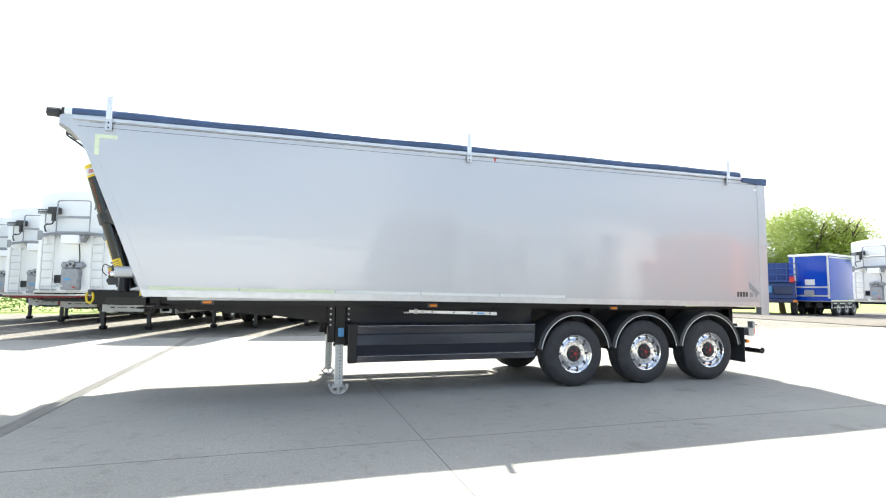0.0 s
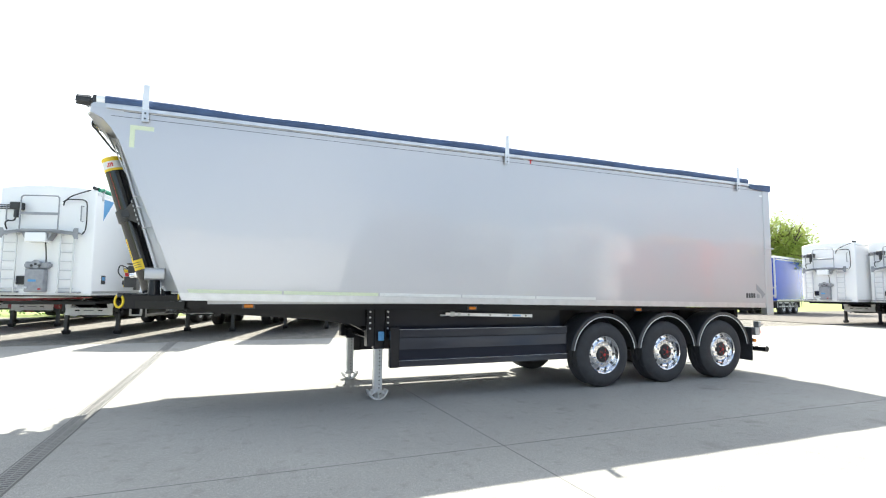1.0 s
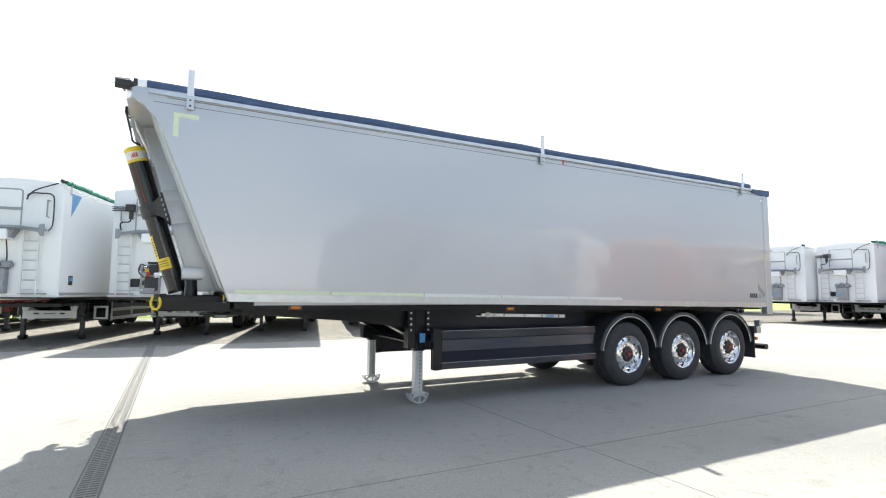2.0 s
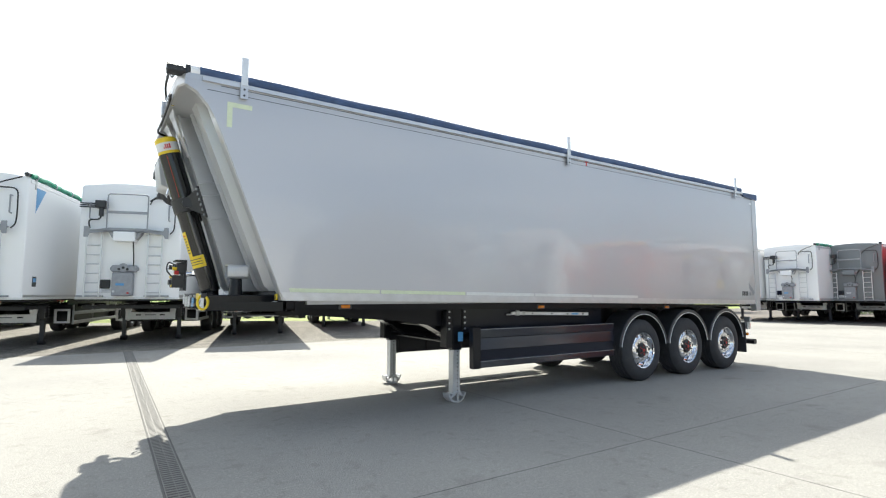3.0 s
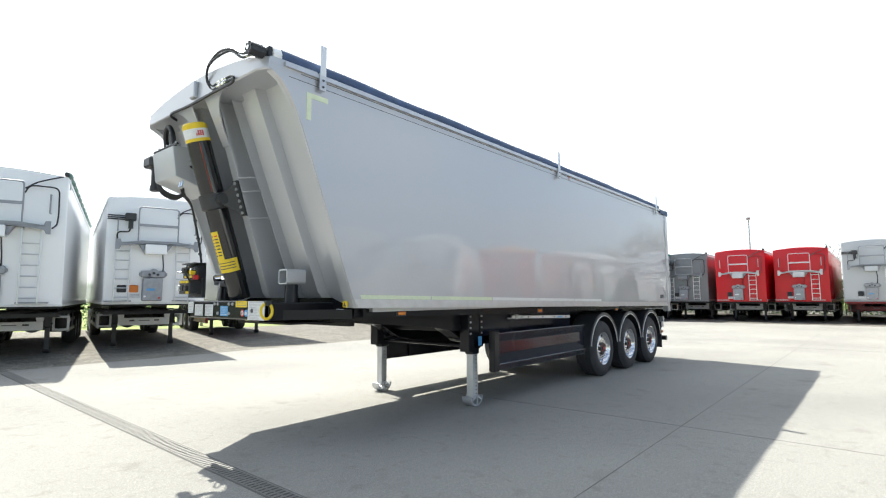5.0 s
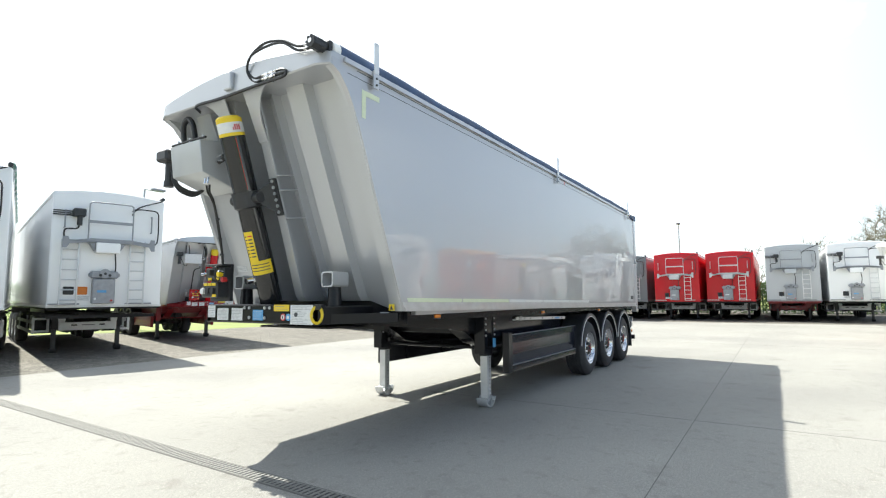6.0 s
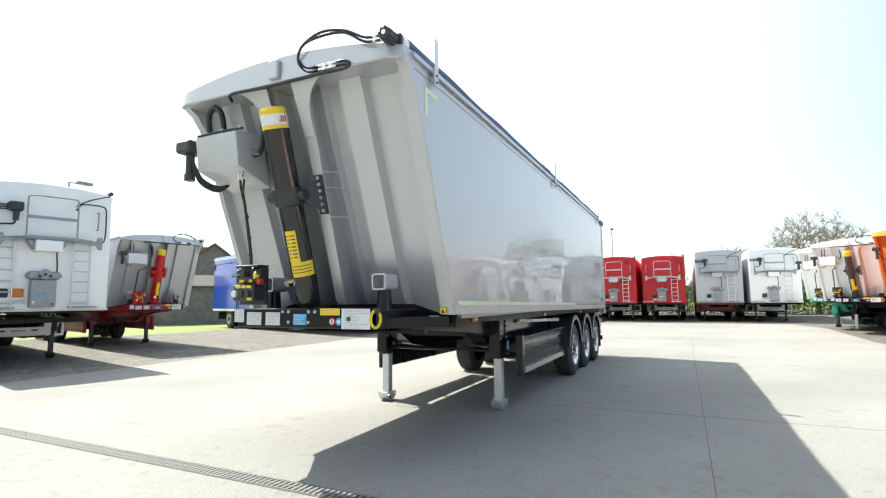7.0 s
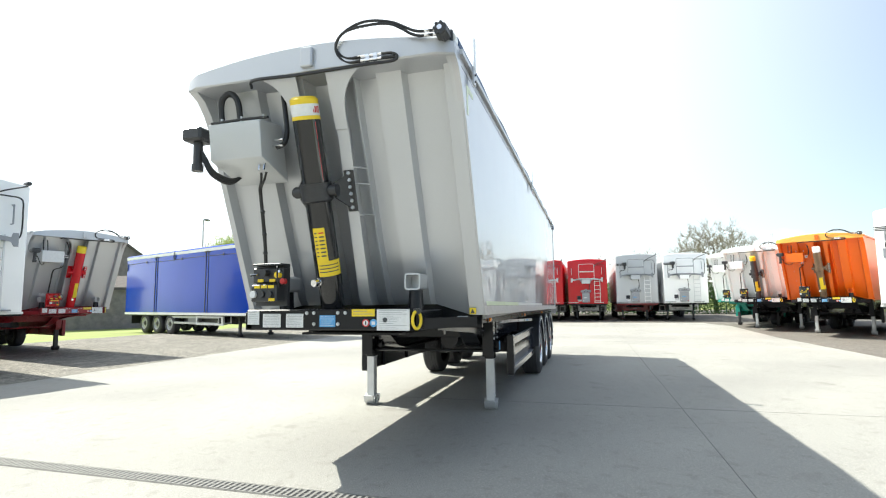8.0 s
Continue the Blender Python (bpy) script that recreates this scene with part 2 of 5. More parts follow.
def cyl(bm, p0, p1, r, seg=16, r2=None, caps=True):
    p0, p1 = Vector(p0), Vector(p1)
    d = p1 - p0
    m = Matrix.Translation((p0 + p1) / 2) @ d.to_track_quat("Z", "Y").to_matrix().to_4x4()
    bmesh.ops.create_cone(bm, cap_ends=caps, segments=seg, radius1=r, radius2=r if r2 is None else r2, depth=d.length, matrix=m)
    return bm


def prism(bm, pts, axis, a, b):
    """A polygon of (u, v) points drawn out along axis from a to b; u, v are the other two axes in order."""
    def at(u, v, w):
        return {"x": (w, u, v), "y": (u, w, v), "z": (u, v, w)}[axis]
    lo = [bm.verts.new(at(u, v, a)) for u, v in pts]
    hi = [bm.verts.new(at(u, v, b)) for u, v in pts]
    fs = [bm.faces.new(lo), bm.faces.new(hi)]
    for i in range(len(pts)):
        j = (i + 1) % len(pts)
        fs.append(bm.faces.new((lo[i], lo[j], hi[j], hi[i])))
    bmesh.ops.recalc_face_normals(bm, faces=fs)
    return bm


def smooth_line(pts, n=6):
    pts = [Vector(p) for p in pts]
    ext = [2 * pts[0] - pts[1], *pts, 2 * pts[-1] - pts[-2]]
    out = []
    for i in range(len(pts) - 1):
        p0, p1, p2, p3 = ext[i:i + 4]
        for k in range(n):
            t = k / n
            out.append(0.5 * ((2 * p1) + (p2 - p0) * t + (2 * p0 - 5 * p1 + 4 * p2 - p3) * t * t + (3 * p1 - p0 - 3 * p2 + p3) * t ** 3))
    return out + [pts[-1]]


def tube(bm, pts, r, seg=8, n=6):
    line = smooth_line(pts, n) if n else [Vector(p) for p in pts]
    rings, side = [], None
    for i, p in enumerate(line):
        d = (line[min(i + 1, len(line) - 1)] - line[max(i - 1, 0)]).normalized()
        side = d.orthogonal() if side is None else side - d * side.dot(d)
        side.normalize()
        up = d.cross(side)
        rings.append([bm.verts.new(p + r * (math.cos(a) * side + math.sin(a) * up)) for a in (2 * math.pi * k / seg for k in range(seg))])
    for a, b in zip(rings, rings[1:]):
        for k in range(seg):
            bm.faces.new((a[k], a[(k + 1) % seg], b[(k + 1) % seg], b[k]))
    bm.faces.new(rings[0][::-1]), bm.faces.new(rings[-1])
    return bm


def lathe(bm, prof, centre, axis_dir=-1, seg=40):
    """A profile of (offset along y, radius) turned round the y axis through centre."""
    cx, cy, cz = centre
    rings = []
    for o, r in prof:
        rings.append([bm.verts.new((cx + r * math.cos(2 * math.pi * k / seg), cy + axis_dir * o, cz + r * math.sin(2 * math.pi * k / seg))) for k in range(seg)])
    fs = []
    for a, b in zip(rings, rings[1:]):
        for k in range(seg):
            fs.append(bm.faces.new((a[k], a[(k + 1) % seg], b[(k + 1) % seg], b[k])))
    return bm


def finish(name, bm, material, angle=35):
    bmesh.ops.recalc_face_normals(bm, faces=bm.faces)
    me = bpy.data.meshes.new(name)
    bm.to_mesh(me)
    bm.free()
    me.shade_smooth()
    me.set_sharp_from_angle(angle=radians(angle))
    me.materials.append(material)
    return me


def part(name, bm, material, parent, label="", angle=35):
    ob = new(name, finish(name, bm, material, angle))
    ob.parent = parent
    return tagged(ob, label)


def solo(name, bm, material, label, category, group="", kind="", m=None):
    ob = new(name, finish(name, bm, material))
    if m is not None:
        ob.matrix_world = m
    return tagged(ob, label, category, group, kind)


def thing(name, m, label, category, group=""):
    ob = new(name)
    ob.empty_display_size = 0.3
    ob.matrix_world = m
    return tagged(ob, label, category, group)


def B():
    return bmesh.new()


# ---- the yard ----
bm = B()
bmesh.ops.create_grid(bm, x_segments=8, y_segments=8, size=1500)
ground = solo("ground", bm, M["grass"], "wide flat green land round the yard", "ground", kind="structure", m=pose(0, 0, -0.06))
bm = B()
box(bm, -60, 62, -40, 16.3, -0.3, 0.0)
yard = solo("yard_pavement", bm, M["concrete"], "pale sunlit concrete yard with worn stains", "pavement", kind="structure")
bm = B()
prism(bm, [(-60, 16.3), (27.3, 16.3), (27.3, 25.5), (9.0, 27.4), (3.0, 32.0), (-60, 32.5)], "z", -0.3, -0.012)
gravel = solo("gravel_strip", bm, M["gravel"], "grey gravel strip behind the concrete", "gravel", kind="structure")
# real hardstanding; its dark east strip also paints in the trailer row's shadows
bm = B()
prism(bm, [(7.5, -1.0), (16, -0.75), (24, -1.15), (27.6, -0.4), (27.6, 30), (62.0, 30), (62.0, -40), (7.5, -40)], "z", -0.2, 0.004)
apron = solo("gravel_apron", bm, M["asphalt"], "worn brown-grey hardstanding with a shade-dark strip under the parked trailers", "pavement", kind="structure")
for name, rect in (("joint", (-1.5, 60, 4.547, 4.555)), ("joint", (2.317, 2.325, -30, 8.6)), ("joint", (-40, 60, -5.5, -5.492)), ("joint", (13.5, 13.508, -30, 16.3))):
    bm = B()
    box(bm, rect[0], rect[1], rect[2], rect[3], -0.004, 0.0015)
    part(name, bm, M["joint"], yard)
# solid channel coloured near-black up to the bars, as shade inside the slots
bm = B()
box(bm, -1.72, -1.56, -30, 16.3, -0.05, 0.001)
drain = solo("drain_channel", bm, M["inside"], "concrete drain channel with worn iron grating", "drain", kind="structure", m=pose(-0.11, 0, 0, 0, 0, -0.69))
for x0, x1, nm in ((-1.735, -1.72, "kerb_strip"), (-1.56, -1.545, "kerb_strip"), (-1.718, -1.71, "grate_rail"), (-1.57, -1.562, "grate_rail"), (-1.643, -1.637, "grate_rail")):
    part(nm, box(B(), x0, x1, -30, 16.3, -0.02, 0.006 if nm == "grate_rail" else 0.003), M["grate"] if nm == "grate_rail" else M["joint"], drain)
bar_bm = B()
box(bar_bm, -0.075, 0.075, -0.014, 0.014, 0, 0.0045, 0.002)
bar_me = finish("grate_bar", bar_bm, M["grate"])
for i in range(298):
    ob = new("grate_bar", bar_me)
    ob.parent = drain
    ob.location = (-1.64, 0.4 + i * 0.053, 0.001)


# ---- running gear shared by all trailers ----
def tyre_mesh():
    bm = B()
    w, R = 0.37, 0.5
    prof = [(-w / 2 + 0.02, 0.29), (-w / 2, 0.34), (-w / 2 + 0.005, 0.42), (-w / 2 + 0.03, 0.475), (-w / 2 + 0.06, R)]
    for g in (-0.09, -0.03, 0.03, 0.09):
        prof += [(g - 0.008, R), (g - 0.006, R - 0.012), (g + 0.006, R - 0.012), (g + 0.008, R)]
    prof += [(w / 2 - 0.06, R), (w / 2 - 0.03, 0.475), (w / 2 - 0.012, 0.44), (w / 2 - 0.003, 0.42), (w / 2, 0.34), (w / 2 - 0.008, 0.315), (w / 2 - 0.02, 0.29)]
    lathe(bm, prof, (0, 0, 0), seg=56)
    return finish("tyre", bm, M["rubber"])


def rim_mesh(material):
    bm = B()
    prof = [(-0.16, 0.29), (0.165, 0.297), (0.178, 0.29), (0.168, 0.277), (0.12, 0.264), (0.108, 0.252), (0.118, 0.205), (0.13, 0.19), (0.132, 0.125), (0.11, 0.12)]
    lathe(bm, prof, (0, 0, 0), seg=48)
    return finish("rim", bm, material)


def ring_holes(material, count, radius, r, depth, out, name, phase=0.0):
    bm = B()
    for k in range(count):
        a = 2 * math.pi * (k + phase) / count
        x, z = radius * math.cos(a), radius * math.sin(a)
        cyl(bm, (x, -out, z), (x, -out - depth, z), r, 10)
    return finish(name, bm, material)


def hub_mesh(material):
    bm = B()
    lathe(bm, [(0.1, 0.122), (0.15, 0.115), (0.165, 0.1), (0.165, 0.06), (0.178, 0.05), (0.178, 0.001)], (0, 0, 0), seg=24)
    return finish("hub", bm, material)


def hub_logo_mesh():
    bm = B()
    cyl(bm, (0, -0.176, 0), (0, -0.183, 0), 0.026, 6)
    for k in range(5):
        a = 2 * math.pi * k / 5
        cyl(bm, (0.045 * math.cos(a), -0.177, 0.045 * math.sin(a)), (0.09 * math.cos(a), -0.166, 0.09 * math.sin(a)), 0.004, 6)
    return finish("hub_logo", bm, M["red_print"])


TYRE = tyre_mesh()
RIM_BRIGHT, RIM_DULL = rim_mesh(M["chrome"]), rim_mesh(M["galv"])
SLOTS = ring_holes(M["inside"], 10, 0.23, 0.019, 0.02, 0.1, "hand_hole")
NUTS = ring_holes(M["chrome"], 10, 0.158, 0.017, 0.035, 0.13, "wheel_nut", 0.5)
ONE_SLOT = finish("hand_hole", cyl(B(), (0, -0.1, 0), (0, -0.119, 0), 0.019, 10), M["inside"])
ONE_NUT = finish("wheel_nut", cyl(B(), (0, -0.13, 0), (0, -0.165, 0), 0.017, 6), M["chrome"])
HUB, HUB_LOGO = hub_mesh(M["inside"]), hub_logo_mesh()


def wheel(parent, x, y, z, side, bright=True):
    """side -1: outer face towards -y."""
    w = new("wheel", TYRE)
    w.parent = parent
    w.matrix_basis = pose(x, y, z, 0, 0, 0 if side < 0 else 180)
    for name, me in (("rim", RIM_BRIGHT if bright else RIM_DULL), ("hand_hole", None if bright else SLOTS), ("wheel_nut", None if bright else NUTS), ("hub", HUB), ("hub_logo", HUB_LOGO if bright else None)):
        if me:
            o = new(name, me)
            o.parent = w
    for k in range(10 if bright else 0):
        for name, me, r, ph in (("hand_hole", ONE_SLOT, 0.23, 0.0), ("wheel_nut", ONE_NUT, 0.158, 0.5)):
            o = new(name, me)
            o.parent = w
            o.location = (r * math.cos(2 * math.pi * (k + ph) / 10), 0, r * math.sin(2 * math.pi * (k + ph) / 10))
    tagged(w, "black tyre on a polished alloy rim" if bright else "black tyre on a plain steel rim")


BOLTS = {}


def bolts(parent, places, way, r=0.014, depth=0.014, material=None, name="bolt"):
    """Alike bolt heads at the given places, pointing along way."""
    key = (way, r, depth, material or M["galv"])
    if key not in BOLTS:
        BOLTS[key] = finish(name, cyl(B(), (0, 0, 0), Vector(way) * depth, r, 6), key[3])
    for p in places:
        o = new(name, BOLTS[key])
        o.parent = parent
        o.location = p


def leg(parent, x, y, paint, top=1.3, foot_mat=None):
    foot_mat = foot_mat or M["leg_silver"]
    h = part("landing_leg", box(B(), x - 0.075, x + 0.085, y - 0.065, y + 0.065, 0.68, top, 0.012), paint, parent)
    for x0, x1, y0, y1, zb in ((x - 0.16, x - 0.076, y - 0.075, y - 0.063, 0.72), (x + 0.086, x + 0.11, y - 0.075, y + 0.05, 0.85), (x - 0.172, x - 0.161, y - 0.075, y + 0.075, 0.72)):
        part("leg_plate", box(B(), x0, x1, y0, y1, zb, top, 0.003), paint, h)
    part("gear_hub", cyl(B(), (x, y - 0.066, 0.79), (x, y - 0.1, 0.79), 0.03, 12), paint, h)
    bm = box(B(), x - 0.055, x + 0.055, y - 0.055, y + 0.055, 0.09, 0.72, 0.006)
    part("inner_leg", bm, foot_mat, h, "bare galvanised inner leg with a row of holes")
    bolts(h, [(x + 0.012, y - 0.0555, 0.16 + k * 0.05) for k in range(11)], (0, -1, 0), 0.0095, 0.002, M["inside"], "leg_hole")
    bm = B()
    arc = [(x + 0.135 * math.cos(a), 0.13 + 0.13 * math.sin(a)) for a in (math.pi * (1 + k / 12) for k in range(13))]
    inner = [(x + 0.115 * math.cos(a), 0.13 + 0.108 * math.sin(a)) for a in (math.pi * (1 + k / 12) for k in range(13))]
    prism(bm, arc + inner[::-1], "y", y - 0.075, y + 0.075)
    box(bm, x - 0.012, x + 0.012, y - 0.085, y + 0.085, 0.02, 0.14)
    for s in (-1, 1):
        prism(bm, [(x, 0.13), (x + s * 0.1, 0.065), (x + s * 0.11, 0.08), (x, 0.15)], "y", y - 0.08, y + 0.08)
    cyl(bm, (x, y - 0.095, 0.13), (x, y + 0.095, 0.13), 0.016, 10)
    box(bm, x - 0.075, x + 0.075, y - 0.07, y + 0.07, 0.1, 0.125, 0.004)
    part("foot", bm, foot_mat, h, "curved steel rocker foot")
    bolts(h, [(x + dx, y - 0.076, top - 0.06 - k * 0.075) for k in range(5) for dx in (-0.135, 0.115)], (0, -1, 0))
    return h


def label_plate(parent, m, w, h, base, bars=3, ink=None, name="label_plate", label="printed label", square=False):
    """A thin plate in the local x-z plane facing -y, with bars for its print."""
    p = part(name, box(B(), -w / 2, w / 2, -0.004, 0.0, -h / 2, h / 2), base, parent, label)
    p.matrix_basis = m
    bm = B()
    rnd = random.Random(int(w * 1000 + h * 977))
    for k in range(bars):
        z = h / 2 - h * (k + 0.7) / (bars + 0.5)
        a = -w * 0.42
        e = w * (0.42 if rnd.random() < 0.6 else rnd.uniform(0, 0.35))
        box(bm, a, e, -0.0065, -0.0042, z - h * 0.075 / bars, z + h * 0.075 / bars)
    if bars:
        part("print", bm, ink or M["print_grey"], p)
    return p


# ---- tipper trailer ----
def tipper(m, body, front, chassis, cylinder, label, hero=False, rail=None, box_mat=None, name="tipper_trailer", tarp=None, foot_mat=None, canopy_mat=None, cap_mat=None):
    t = thing(name, m, label, "trailer", "" if hero else "parked tippers")
    rail = rail or M["alu"]
    low = lambda x: 1.345 - 0.0125 * (x + 0.745)
    edge = [(-0.665, 1.35), (-0.95, 2.07), (-1.23, 2.78), (-1.31, 2.98), (-1.37, 3.11), (-1.44, 3.23), (-1.53, 3.335), (-1.63, 3.39), (-1.63, 3.455)]
    # sides
    for s in (-1, 1):
        bm = B()
        prism(bm, edge + [(9.1, 3.475), (9.1, low(9.1))], "y", s * 1.25, s * 1.2)
        side = part("side_wall", bm, body, t, "smooth glossy side wall")
        # folded corner post along the sloping front edge
        bm = B()
        inner = [(x + 0.1, z) for x, z in edge[:4]]
        prism(bm, edge[:4] + inner[::-1], "y", s * 1.249, s * 1.254)
        part("corner_post", bm, body, side)
        bm = B()
        prism(bm, [(-1.5, 3.449), (8.8, 3.455), (8.8, 3.497), (-1.5, 3.49)], "y", s * 1.248, s * 1.276)
        part("top_rail", bm, rail, side, "bright aluminium top rail")
        # dark strip painted as the shadow line below the top rail
        bm = B()
        prism(bm, [(-1.33, 3.432), (8.8, 3.44), (8.8, 3.446), (-1.33, 3.438)], "y", s * 1.2495, s * 1.2515)
        part("seam", bm, M["dark_groove"], side)
        bm = B()
        prism(bm, [(-0.66, low(-0.66) + 0.005), (8.92, low(8.92) + 0.005), (8.92, low(8.92) + 0.085), (-0.69, low(-0.66) + 0.085)], "y", s * 1.251, s * 1.262)
        prism(bm, [(-0.65, low(-0.65) + 0.0), (8.92, low(8.92) + 0.0), (8.92, low(8.92) + 0.04), (-0.67, low(-0.65) + 0.04)], "y", s * 1.255, s * 1.275)
        part("bottom_rail", bm, rail if hero else body, side, "pale aluminium bottom rail")
        bm = B()
        prism(bm, [(-1.45, 3.372), (8.98, 3.385), (8.98, 3.39), (-1.45, 3.377)], "y", s * 1.2495, s * 1.2515)
        part("seam", bm, M["dark_groove"], side)
        bm = B()
        box(bm, 8.97, 9.15, s * 1.14, s * 1.262, 1.09, 3.475, 0.008)
        part("rear_post", bm, body, t)
    # front wall with ribs
    column = lambda z: -1.038 - 0.318 * (z - 1.65)
    # recess behind the sloping plane; the two deep columns carry the ram
    prof = [(-1.248, 0.03), (-1.235, 0.0), (-1.11, 0.0), (-1.085, 0.1), (-0.765, 0.1), (-0.74, 0.0), (-0.515, 0.0), (-0.49, 0.1), (-0.325, 0.1), (-0.312, 0.005), (-0.296, 0.005), (-0.292, 0.1), (-0.165, 0.1), (-0.165, -0.17), (-0.25, -0.165), (-0.252, -0.19), (-0.145, -0.19), (-0.14, 0.1),
            (0.11, 0.1), (0.115, -0.19), (0.252, -0.19), (0.25, -0.165), (0.135, -0.17), (0.135, 0.1), (0.292, 0.1), (0.296, 0.005), (0.312, 0.005), (0.325, 0.1), (0.62, 0.1), (0.645, 0.0), (0.88, 0.0), (0.905, 0.1), (1.165, 0.1), (1.19, 0.0), (1.235, 0.0), (1.248, 0.03)]
    bm = B()
    rows = []
    for z in (1.36, 1.5, 2.0, 2.5, 3.0, 3.2, 3.44):
        fl = -0.665 - 0.40 * (z - 1.345)
        rows.append([bm.verts.new((column(z) + 0.19 + d if d < 0 else fl + d, y, z + (0.10 * min(1, max(0, (0.95 - abs(y)) / 0.15)) - 0.015 if z < 1.4 else 0))) for y, d in prof])
    for a, b in zip(rows, rows[1:]):
        for k in range(len(prof) - 1):
            bm.faces.new((a[k], a[k + 1], b[k + 1], b[k]))
    part("front_wall", bm, front, t, "sloping ribbed front wall", 25)
    for s in (-1, 1):
        bm = B()
        prism(bm, [(x, z) for x, z in edge[2:]] + [(-1.36, 3.45), (-1.2, 2.75)], "y", s * 1.2, s * 1.17)
        part("corner_gusset", bm, front, t)
    # canopy with a bowed top
    bm = B()
    ys = [-1.246 + 2.492 * k / 20 for k in range(21)]
    crown = lambda y: 3.505 + 0.135 * (1 - (y / 1.25) ** 2)
    rings = []
    for y in ys:
        c = crown(y)
        q = 0.05 * max(0, (abs(y) - 1.12) / 0.126) ** 2
        rings.append([bm.verts.new(v) for v in ((-1.36, y, 3.40), (-1.685 + q, y, 3.385), (-1.70 + q, y, 3.395), (-1.69 + q, y, c - 0.02), (-1.66 + q, y, c), (-1.15, y, c + 0.01), (-1.15, y, c - 0.03), (-1.36, y, c - 0.04))])
    for a, b in zip(rings, rings[1:]):
        for k in range(8):
            bm.faces.new((a[k], a[(k + 1) % 8], b[(k + 1) % 8], b[k]))
    bm.faces.new(rings[0]), bm.faces.new(rings[-1][::-1])
    canopy = part("canopy", bm, canopy_mat or front, t, "bowed sheet canopy above the front wall", 30)
    bm = B()
    box(bm, -1.735, -1.69, -0.05, 0.06, 3.42, 3.59, 0.01)
    part("bracket", bm, front, canopy)
    # curved gussets beside the ram
    for s in (-1, 1):
        bm = B()
        pts = [(s * 0.14, 2.95), (s * 0.252, 2.95)] + [(s * (0.252 + 0.29 * (1 - math.cos(a))), 3.06 + 0.335 * math.sin(a)) for a in (math.pi / 2 * k / 10 for k in range(11))] + [(s * 0.14, 3.395)]
        vs0 = [bm.verts.new((column(z) - 0.014 - 0.16 * max(0, z - 3.0), y, z)) for y, z in pts]
        vs1 = [bm.verts.new(v.co + Vector((0.012, 0, 0))) for v in vs0]
        bm.faces.new(vs0), bm.faces.new(vs1[::-1])
        for i in range(len(pts)):
            j = (i + 1) % len(pts)
            bm.faces.new((vs0[i], vs0[j], vs1[j], vs1[i]))
        part("curved_gusset", bm, front, t)
    # floor, rear door, cover
    bm = box(B(), -0.4, 9.1, -1.2, 1.2, 1.3, 1.34)
    part("floor", bm, body, t)
    part("rear_door", box(B(), 9.1, 9.14, -1.15, 1.15, 1.25, 3.46, 0.01), body, t)
    bm = B()
    rings = []
    for k in range(15):
        y = -1.22 + 2.44 * k / 14
        z = 3.47 + 0.16 * (1 - (y / 1.25) ** 2)
        rings.append([bm.verts.new(v) for v in ((-1.2, y, z), (9.13, y, z), (9.13, y, z - 0.02), (-1.2, y, z - 0.02))])
    for a, b in zip(rings, rings[1:]):
        for k in range(4):
            bm.faces.new((a[k], a[(k + 1) % 4], b[(k + 1) % 4], b[k]))
    tarp = tarp or M["blue_tarp"]
    cover = part("cover", bm, tarp, t, "rolled-out tarpaulin cover")
    if hero:
        bm = B()
        pts = [(-1.52 + 10.14 * k / 24, -1.19 + 0.006 * math.sin(k * 2.1), 3.542 + 0.006 * math.sin(k * 1.3)) for k in range(25)]
        tube(bm, pts, 0.067, 14, 2)
        part("tarp_roll", bm, tarp, cover, "dark blue rolled tarpaulin edge")
        bm = B()
        prism(bm, [(8.6, 3.49), (9.17, 3.505), (9.17, 3.385), (8.98, 3.39), (8.63, 3.42)], "y", -1.28, -1.21)
        part("tarp_flap", bm, tarp, cover, "blue tarpaulin flap folded over the rear corner")
        # stop plates
        for x in (-1.12, 3.51, 8.3):
            bm = box(B(), x - 0.032, x + 0.032, -1.30, -1.288, 3.47, 3.76, 0.004)
            p = part("tarp_stop", bm, M["acrylic"], t, "pale upright plate that stops the tarp")
            bm = box(B(), x - 0.036, x + 0.036, -1.295, -1.277, 3.335, 3.50, 0.003)
            part("stop_bracket", bm, M["alu"], p)
            bolts(p, [(x, -1.294, z) for z in (3.37, 3.43)], (0, -1, 0), 0.011, 0.009, M["ink"])
    # motor of the cover and its hoses
    mx, mz = -1.66, 3.535
    bm = cyl(B(), (mx - 0.12, -1.17, mz), (mx, -1.17, mz), 0.052, 16)
    cyl(bm, (mx - 0.135, -1.17, mz), (mx - 0.12, -1.17, mz), 0.044, 16, 0.052)
    cyl(bm, (mx, -1.17, mz), (mx + 0.06, -1.17, mz), 0.04, 12)
    fins = []
    for k in range(7):
        a = 2 * math.pi * k / 7
        fins.append(B())
        cyl(fins[-1], (mx - 0.138, -1.17 + 0.042 * math.cos(a), mz + 0.042 * math.sin(a)), (mx - 0.01, -1.17 + 0.047 * math.cos(a), mz + 0.047 * math.sin(a)), 0.013, 6)
    box(bm, mx + 0.02, mx + 0.06, -1.23, -1.11, mz - 0.075, mz + 0.06, 0.008)
    mot = part("cover_motor", bm, M["plastic"], t, "black hydraulic motor on the front corner")
    for f in fins:
        part("motor_fin", f, M["plastic"], mot)
    part("motor_shaft_cap", cyl(B(), (mx - 0.144, -1.17, mz), (mx - 0.13, -1.17, mz), 0.02, 12), M["chrome"], mot)
    bm = cyl(B(), (mx + 0.06, -1.18, mz + 0.005), (mx + 0.14, -1.18, mz + 0.01), 0.068, 16)
